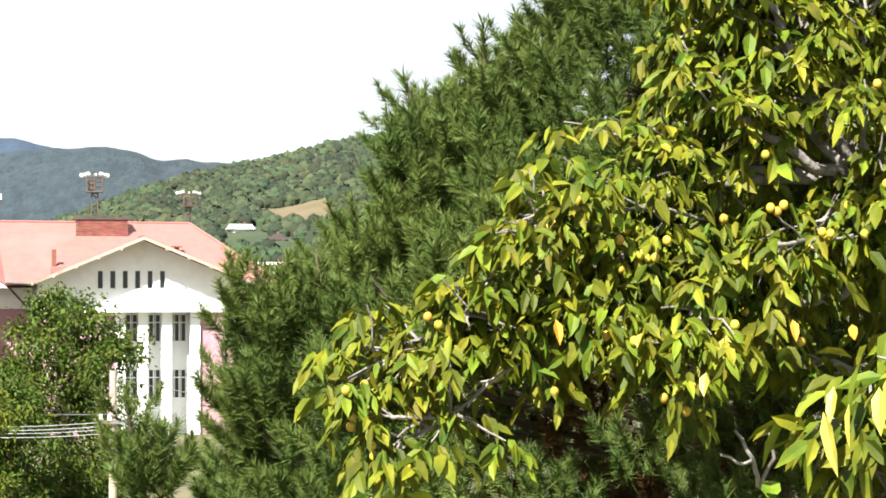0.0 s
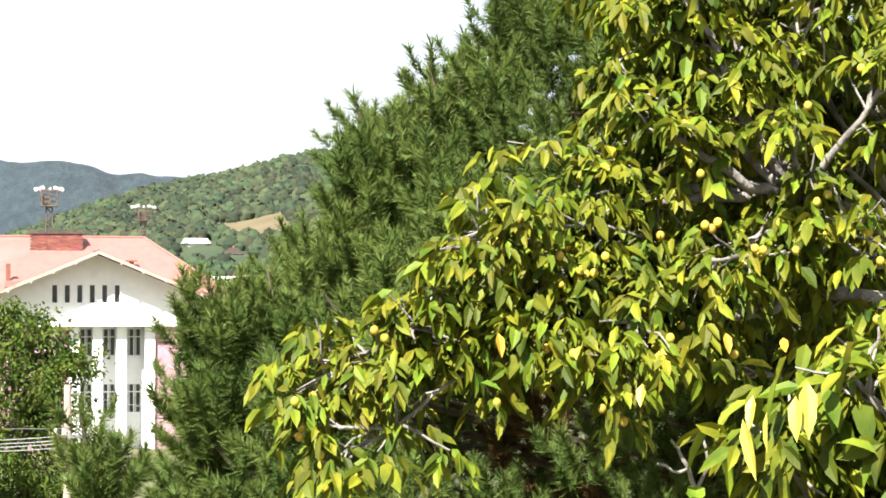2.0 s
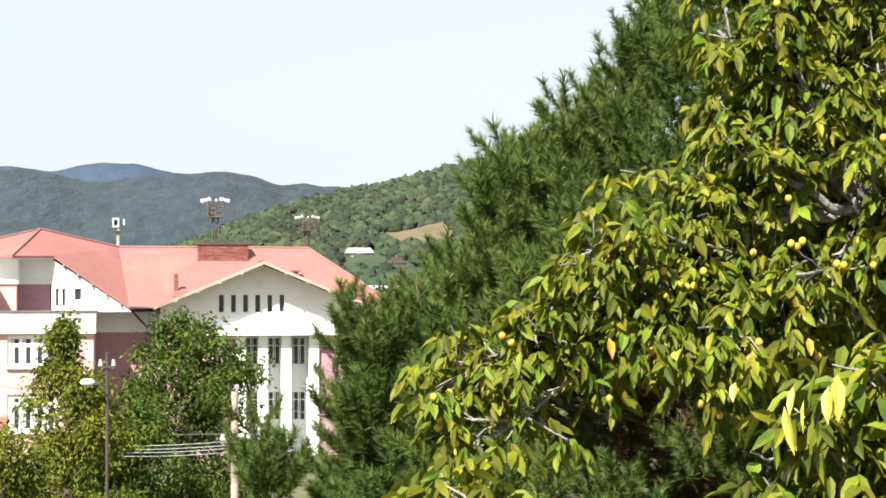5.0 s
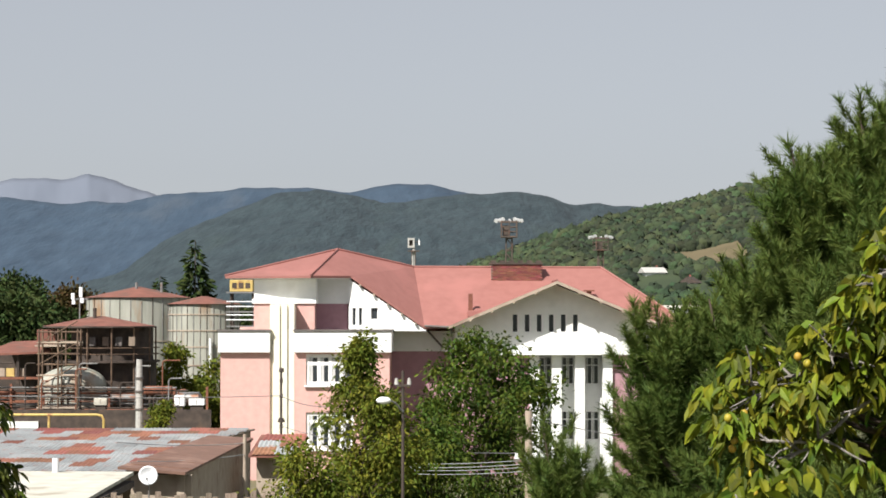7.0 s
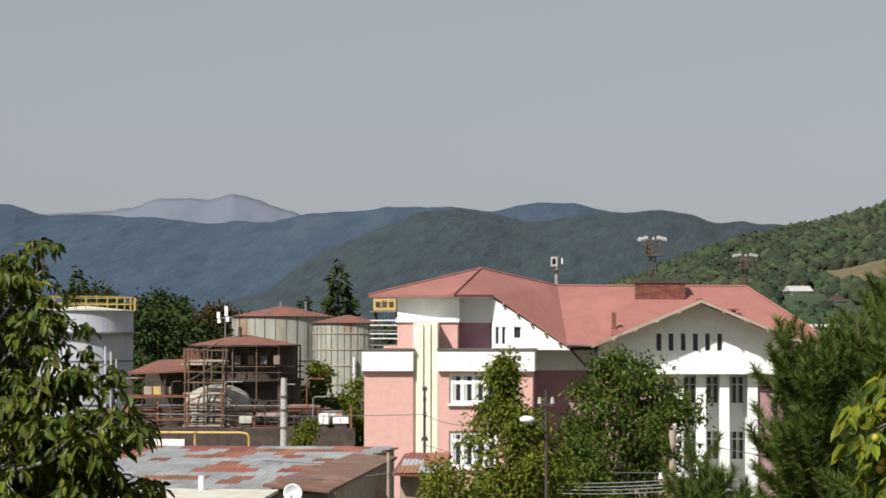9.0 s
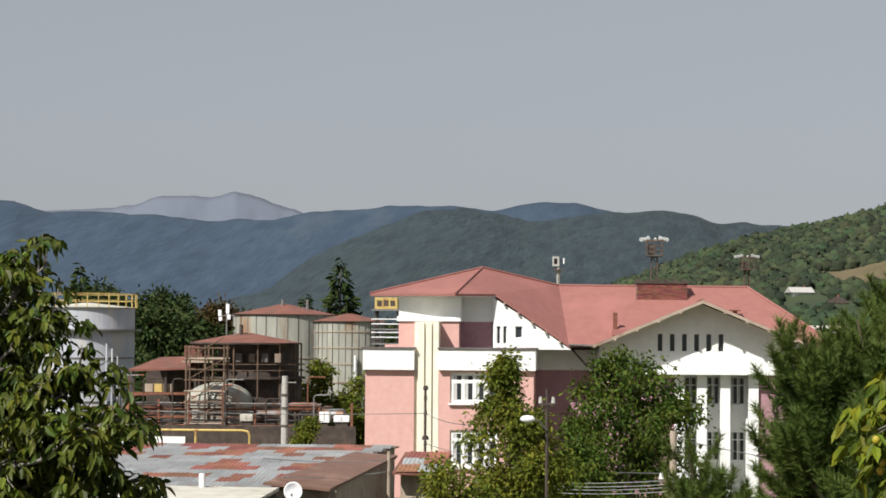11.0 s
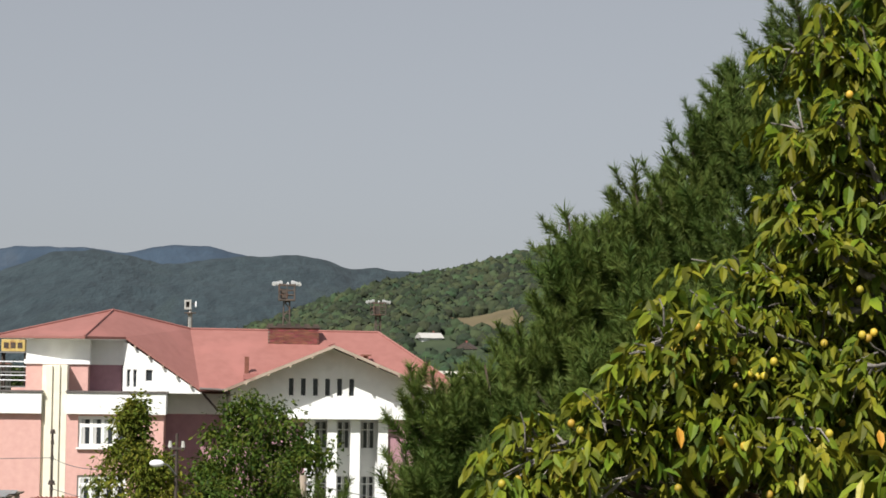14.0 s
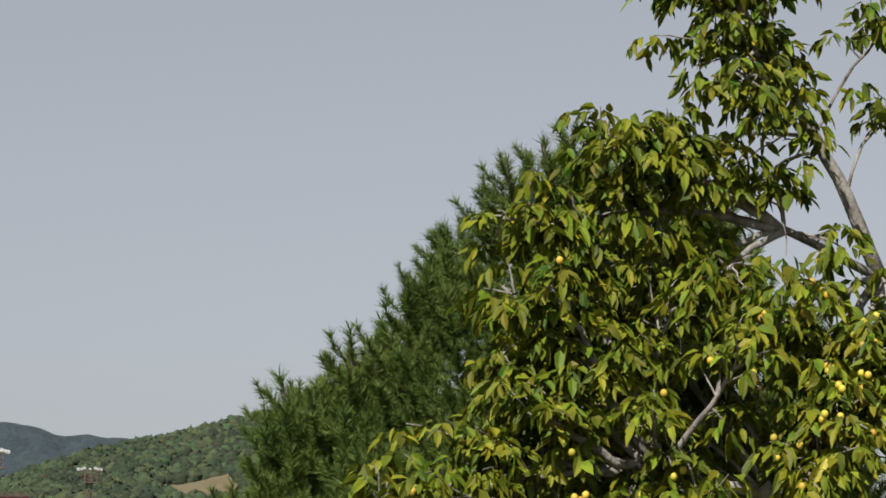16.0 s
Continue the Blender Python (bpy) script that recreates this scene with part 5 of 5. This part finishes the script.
house(98, 872, 18.5, 5, 5, 2.8, 1.6, 0.4, M_WHITE, M_RUSTROOF, "small white cottage with a red roof")
house(106, 880, 18, 6, 5, 2.6, 2.4, 1.1, M_PLASTER, M_TIN, "grey gabled cottage among trees")
house(139, 868, 20.5, 7, 6, 3.0, 1.8, 0.2, M_WHITE, M_TIN, "white cottage under a dark roof")


# ---- trees about the yard ----
def spruce(label, at, height, radius, seed):
    """A narrow conifer with drooping tiers of small sprays."""
    r = np.random.default_rng(seed)
    t = thing("spruce_tree", label, "tree", at)
    bm = bmesh.new()
    limb(bm, bend((0, 0, 0), (0, 0, height), r, 6, 0, 0.003), 0.016 * height, 0.02, 7)
    part("trunk", bm, M_PINEBARK, t)
    n = 2600
    z = height * (0.12 + 0.88 * (1 - np.sqrt(r.random(n))))
    a = r.uniform(0, 2 * math.pi, n)
    rr = radius * (1 - z / height) * np.sqrt(r.uniform(0.15, 1.0, n)) * (0.8 + 0.3 * np.sin(z * 5.0 / height * 9) + 0.15 * np.sin(3 * a))
    p = np.stack([rr * np.cos(a), rr * np.sin(a), z - 0.12 * rr], 1)
    d = np.stack([np.cos(a), np.sin(a), np.full(n, -0.25)], 1) + r.normal(0, 0.35, (n, 3))
    v, f = leaf_arrays(r, p, d, 0.06 * height, 0.022 * height, 0.15)
    from_arrays("crown", v, f, M_LEAFOLIVE if height < 6 else M_FARLEAF, t)["kind"] = "stuff"
    return t


spruce("tall dark spruce behind the tanks", (-29.7, 260, 0), 18.7, 6.4, 61)
spruce("small dark spruce behind the tanks", (-36.5, 280, 0), 14.8, 4.6, 62)
spruce("dark spruce beyond the silver tank", (-62, 262, 0), 18.0, 5.6, 63)
for k, (x, y, h, r) in enumerate(((54, 540, 10.6, 3.2), (59, 548, 11.2, 3.0), (64, 542, 10.8, 3.4), (69, 550, 11.0, 3.0), (74, 545, 11.6, 3.4), (80, 550, 11.0, 3.2))):
    leafy("broadleaf_tree", "green town tree beyond the red roof", (x, y, 0), h,
          lambda z, r=r: r * math.sqrt(max(0.03, 1 - ((z - 0.52) / 0.5) ** 2)), 90, M_FARLEAF, 0.9, 70 + k, 1.4)
leafy("shrub", "young yellowish shrub between the sheds", (-15.2, 117, 0), 5.0, lambda z: 1.0 * (1.25 - z), 150, M_LEAFOLIVE, 0.16, 64, 0.3)
for k, (x, y, h, r) in enumerate(((-52, 232, 14.2, 4.0), (-47.5, 236, 13.4, 4.2), (-43.5, 230, 12.6, 3.6), (-39.5, 240, 11.0, 3.0), (-57, 240, 11.8, 3.2), (-38, 226, 11.6, 3.4), (-31, 250, 10.6, 3.0), (-23, 250, 9.8, 3.2), (-36.2, 186, 10.8, 2.4), (-33.6, 188, 10.0, 2.2), (-39.0, 192, 10.6, 2.6), (-46, 180, 8.4, 2.6))):
    leafy("broadleaf_tree", "dark green broadleaf tree behind the works yard", (x, y, 0), h,
          lambda z, r=r: r * math.sqrt(max(0.03, 1 - ((z - 0.52) / 0.5) ** 2)), 330, M_RUSTLEAF if k in (5, 6) else M_FARLEAF, 0.5, 80 + k, 1.0)
for k, (x, y, h, r) in enumerate(((-20.5, 165, 7.2, 1.2), (-17.5, 166, 6.3, 1.3), (-18.9, 164, 4.6, 1.0))):
    leafy("shrub", "straggling olive shrub by the tanks", (x, y, 0), h,
          lambda z, r=r: r * math.sqrt(max(0.03, 1 - ((z - 0.52) / 0.5) ** 2)), 110, M_LEAFOLIVE, 0.3, 95 + k, 0.5)

# ---- sheds with sheet roofs ----
depot = thing("long_shed", "long low shed roofed with patched rusty sheets", "shed")
part("wall", boxed(-33, -9.9, 111.6, 111.9, 0, 3.6), M_PLASTER, depot)
part("wall", boxed(-31, -13.0, 88.4, 88.7, 0, 3.1), M_PLASTER, depot)
part("gable", slab(bmesh.new(), ((-13.1, 88.4, 3.1), (-9.9, 111.9, 3.6), (-10.2, 111.9, 3.6), (-13.4, 88.4, 3.1)), 3.0), M_PLASTER, depot)
part("decking", slab(bmesh.new(), ((-32, 87.6, 3.2), (-12.9, 87.6, 3.2), (-9.7, 112.2, 3.7), (-34, 112.2, 3.7)), 0.08), M_TIMBER, depot)

cottage = thing("brown_roof_shed", "plastered shed with a brown sheet roof", "shed")
part("wall", boxed(-12.1, -9.75, 84.4, 84.7, 0, 3.35), M_PLASTER, cottage)
part("wall", slab(bmesh.new(), ((-10.0, 84.2, 3.4), (-9.3, 104, 3.55), (-9.6, 104, 3.55), (-10.3, 84.2, 3.4)), 3.4), M_PLASTER, cottage)
part("roof", slab(bmesh.new(), ((-12.5, 83.6, 3.72), (-9.9, 83.6, 3.5), (-9.1, 104.4, 3.66), (-11.2, 104.4, 3.8)), 0.1), M_BROWNROOF, cottage)
for k in range(7):
    y = 85 + 3.1 * k
    part("roof_seam", slab(bmesh.new(), ((-12.44 + 0.062 * (y - 83.6), y, 3.77), (-9.86 + 0.038 * (y - 83.6), y, 3.55), (-9.86 + 0.038 * (y - 83.6), y + 0.08, 3.55), (-12.44 + 0.062 * (y - 83.6), y + 0.08, 3.77)), 0.05), M_BROWNROOF, cottage)

flat = thing("flat_roof_shed", "low shed with a pale felt roof", "shed")
part("wall", boxed(-18.5, -12.2, 73, 81.6, 0, 3.2), M_PLASTER, flat)
part("roof", slab(bmesh.new(), ((-19, 72.2, 3.45), (-11.9, 72.2, 3.4), (-11.7, 82.4, 3.62), (-19, 82.4, 3.66)), 0.12), M_PALEROOF, flat)
part("edge_board", boxed(-12.05, -11.68, 72.2, 82.4, 3.05, 3.28), M_DARKRUST, flat)
part("flue", rod(bmesh.new(), (-14.6, 82.0, 3.5), (-14.6, 82.0, 4.15), 0.12), M_LAMPWHITE, flat)

hut = thing("lean_to", "small lean-to with a rusted sheet roof", "shed")
part("wall", boxed(-8.4, -6.9, 98, 101, 0, 3.25), M_PLASTER, hut)
part("roof", slab(bmesh.new(), ((-8.7, 97.2, 3.3), (-6.6, 97.2, 3.25), (-6.4, 103, 3.85), (-8.6, 103, 3.9)), 0.1), M_RUSTROOF, hut)

fence = thing("board_fence", "tall weathered board fence in front of the sheds", "fence")
for k in range(34):
    x = -11.2 + 0.21 * k
    h = 3.5 + 0.12 * math.sin(k * 1.7) + 0.05 * ((k * 7) % 3)
    part("board", boxed(x, x + 0.19, 72.0 + 0.02 * (k % 2), 72.04 + 0.02 * (k % 2), 0, h), M_TIMBER, fence)
for z in (1.0, 3.2):
    part("rail", boxed(-11.2, -4.05, 72.07, 72.15, z, z + 0.12), M_TIMBER, fence)

dish = thing("satellite_dish", "round white satellite dish on a short pole", "satellite dish", (-11.0, 81.4, 3.15))
bm = bmesh.new()
n, m = 24, 5
rows = []
for j in range(m + 1):
    r = 0.36 * j / m
    rows.append([bm.verts.new((r * math.cos(2 * math.pi * i / n), -0.10 - 0.12 * (r / 0.36) ** 2, 0.42 + r * math.sin(2 * math.pi * i / n))) for i in range(n)])
for q, s in zip(rows, rows[1:]):
    for i in range(n):
        bm.faces.new((q[i], q[(i + 1) % n], s[(i + 1) % n], s[i]))
bmesh.ops.remove_doubles(bm, verts=bm.verts, dist=0.0005)
bmesh.ops.solidify(bm, geom=bm.faces[:], thickness=0.012)
part("reflector", bm, M_LAMPWHITE, dish, smooth=True)
part("pole", rod(bmesh.new(), (0, 0, -3.15), (0, 0, 0.4), 0.03), M_STEEL, dish)
part("arm", rod(bmesh.new(), (0, -0.12, 0.1), (0, -0.55, 0.3), 0.014), M_STEEL, dish)
part("receiver", boxed(-0.04, 0.04, -0.62, -0.52, 0.26, 0.36, bevel=0.01), M_STEEL, dish)


# ---- poles and cables ----
def pole(name, label, x, y, top, r0, r1, mat):
    t = thing(name, label, "pole", (x, y, 0))
    part("shaft", rod(bmesh.new(), (0, 0, 0), (0, 0, top), r0, r1, n=10), mat, t)
    return t


wp = pole("utility_pole", "dark slim pole carrying insulators", -8.55, 115, 6.7, 0.07, 0.05, M_DARKRUST)
for z, r in ((6.55, 0.15), (6.0, 0.1), (5.2, 0.1), (3.9, 0.2), (3.6, 0.1)):
    part("insulator", rod(bmesh.new(), (0, -0.02, z), (0, -0.02, z + 0.22), r, r * 0.7, n=8), M_DARKRUST, wp)
cp = pole("utility_pole", "grey concrete pole standing in the yard", -20.4, 146, 6.6, 0.26, 0.2, M_CONCRETE)
for z in (5.3, 4.4, 3.2):
    part("collar", rod(bmesh.new(), (0, 0, z), (0, 0, z + 0.12), 0.3, n=10), M_TIN, cp)
bp = pole("utility_pole", "weathered beige pole carrying pale cables", 2.44, 62, 6.8, 0.13, 0.1, M_PLASTER)
part("crossarm", boxed(-0.4, 0.4, -0.2, -0.11, 5.35, 5.45), M_STEEL, bp)
for dx in (-0.34, -0.1, 0.2, 0.38):
    part("insulator", rod(bmesh.new(), (dx, -0.16, 5.45), (dx, -0.16, 5.62), 0.07, 0.045, n=8), M_LAMPWHITE, bp)
hp = pole("utility_pole", "wooden cable pole behind the pointed tree", -3.4, 67.5, 5.6, 0.1, 0.08, M_TIMBER)
fp = pole("fence_post", "pale post beside the lean-to", -8.75, 96, 4.3, 0.08, 0.08, M_PLASTER)
gp = pole("fence_post", "grey post in front of the building wing", -7.0, 96, 3.4, 0.09, 0.09, M_CONCRETE)

lamp = thing("street_lamp", "street lamp with a white head on a dark pole", "street lamp", (-1.07, 58, 0.35))
part("shaft", rod(bmesh.new(), (0, 0, -0.35), (0, 0, 7.7), 0.05, 0.04, n=10), M_DARKRUST, lamp)
part("crossarm", boxed(-0.2, 0.2, -0.06, 0.04, 7.27, 7.33), M_DARKRUST, lamp)
for dx in (-0.17, 0.17):
    part("insulator", rod(bmesh.new(), (dx, -0.02, 7.33), (dx, -0.02, 7.5), 0.06, 0.04, n=8), M_CONCRETE, lamp)
bm = bmesh.new()
limb(bm, [(0, -0.05, 6.6), (-0.2, -0.25, 6.85), (-0.4, -0.4, 6.95)], 0.03, 0.025, 6)
part("bracket", bm, M_STEEL, lamp)
bm = bmesh.new()
bmesh.ops.create_uvsphere(bm, u_segments=16, v_segments=8, radius=0.2)
bmesh.ops.scale(bm, vec=(1, 0.6, 0.5), verts=bm.verts)
bmesh.ops.translate(bm, vec=(-0.5, -0.45, 6.92), verts=bm.verts)
part("lamp_head", bm, M_LAMPWHITE, lamp, "white oval lamp head", smooth=True)


def cable(a, b, sag, r, mat, label):
    pts = []
    for i in range(17):
        t = i / 16
        pts.append((a[0] + (b[0] - a[0]) * t, a[1] + (b[1] - a[1]) * t, a[2] + (b[2] - a[2]) * t - 4 * sag * t * (1 - t)))
    bm = bmesh.new()
    limb(bm, pts, r, r, 5)
    tagged(part("cable", bm, mat), label, "cable", group="overhead cables")


for k, dz in enumerate((0.0, 0.12, 0.22, 0.34)):
    cable((2.3 + 0.1 * k, 61.8, 5.1 + dz), (-3.4, 67.4, 4.8 + 0.8 * dz), 0.14, 0.012, M_PALECABLE, "pale overhead cable strung from the concrete pole")
cable((-8.55, 115, 5.3), (-36, 130, 5.2), 0.3, 0.02, M_CABLE, "thin dark cable strung across the yard")
cable((-8.55, 115, 5.3), (-1.07, 58, 7.5), 0.5, 0.016, M_CABLE, "thin dark cable in front of the building")
cable((-8.55, 115, 3.7), (2.44, 62, 5.6), 0.4, 0.016, M_CABLE, "thin dark cable crossing to the concrete pole")
cable((-8.75, 96, 3.9), (-13.5, 90, 4.3), 0.12, 0.018, M_PALECABLE, "slack cable over the shed roofs")
cable((-8.75, 96, 3.4), (-11.8, 84, 3.9), 0.1, 0.018, M_PALECABLE, "slack cable along the brown roof")
cable((2.44, 62, 6.6), (12, 40, 6.8), 0.4, 0.012, M_CABLE, "dark cable running behind the pine")

# roof sheets of the long shed
sheet_meshes = []
for mat in (M_TINROOF, M_RUSTSHEET):
    bm = bmesh.new()
    for k in range(5):
        a = -0.5 + 0.2 * k
        vs = [bm.verts.new(p) for p in ((a, -1.05, 0), (a + 0.1, -1.05, 0.035), (a + 0.2, -1.05, 0), (a, 1.05, 0.02), (a + 0.1, 1.05, 0.055), (a + 0.2, 1.05, 0.02))]
        bm.faces.new((vs[0], vs[1], vs[4], vs[3]))
        bm.faces.new((vs[1], vs[2], vs[5], vs[4]))
    me = bpy.data.meshes.new("roof_sheet")
    bm.to_mesh(me)
    bm.free()
    me.materials.append(mat)
    sheet_meshes.append(me)
rng = np.random.default_rng(5)
patch = rng.random((14, 24))
for j in range(12):
    y = 88.6 + 2.0 * j
    f = (y - 87.6) / 24.6
    left, right = -27.5, -12.9 + 3.2 * f
    n = min(24, int((right - left) / 0.98))
    for i in range(n):
        x = right - 0.55 - 0.98 * i
        rusty = patch[j // 2, i // 2] < 0.14 or rng.random() < 0.2 or (j > 9 and rng.random() < 0.6)
        ob = new("roof_sheet", sheet_meshes[1 if rusty else 0])
        ob.parent = depot
        ob.location = (x, y, 3.235 + 0.5 * f + 0.012 * ((i + j) % 2))
        ob.rotation_euler = (0.0203 + rng.normal(0, 0.004), rng.normal(0, 0.008), rng.normal(0, 0.012))
for j in range(3):
    for i in range(2):
        ob = new("roof_sheet", sheet_meshes[0 if (i + j) == 1 else 1])
        ob.parent = hut
        ob.location = (-8.05 + 0.99 * i + 0.06 * j, 98.2 + 1.95 * j, 3.41 + 0.185 * j + 0.012 * i)
        ob.rotation_euler = (0.095, rng.normal(0, 0.01), rng.normal(0, 0.015))
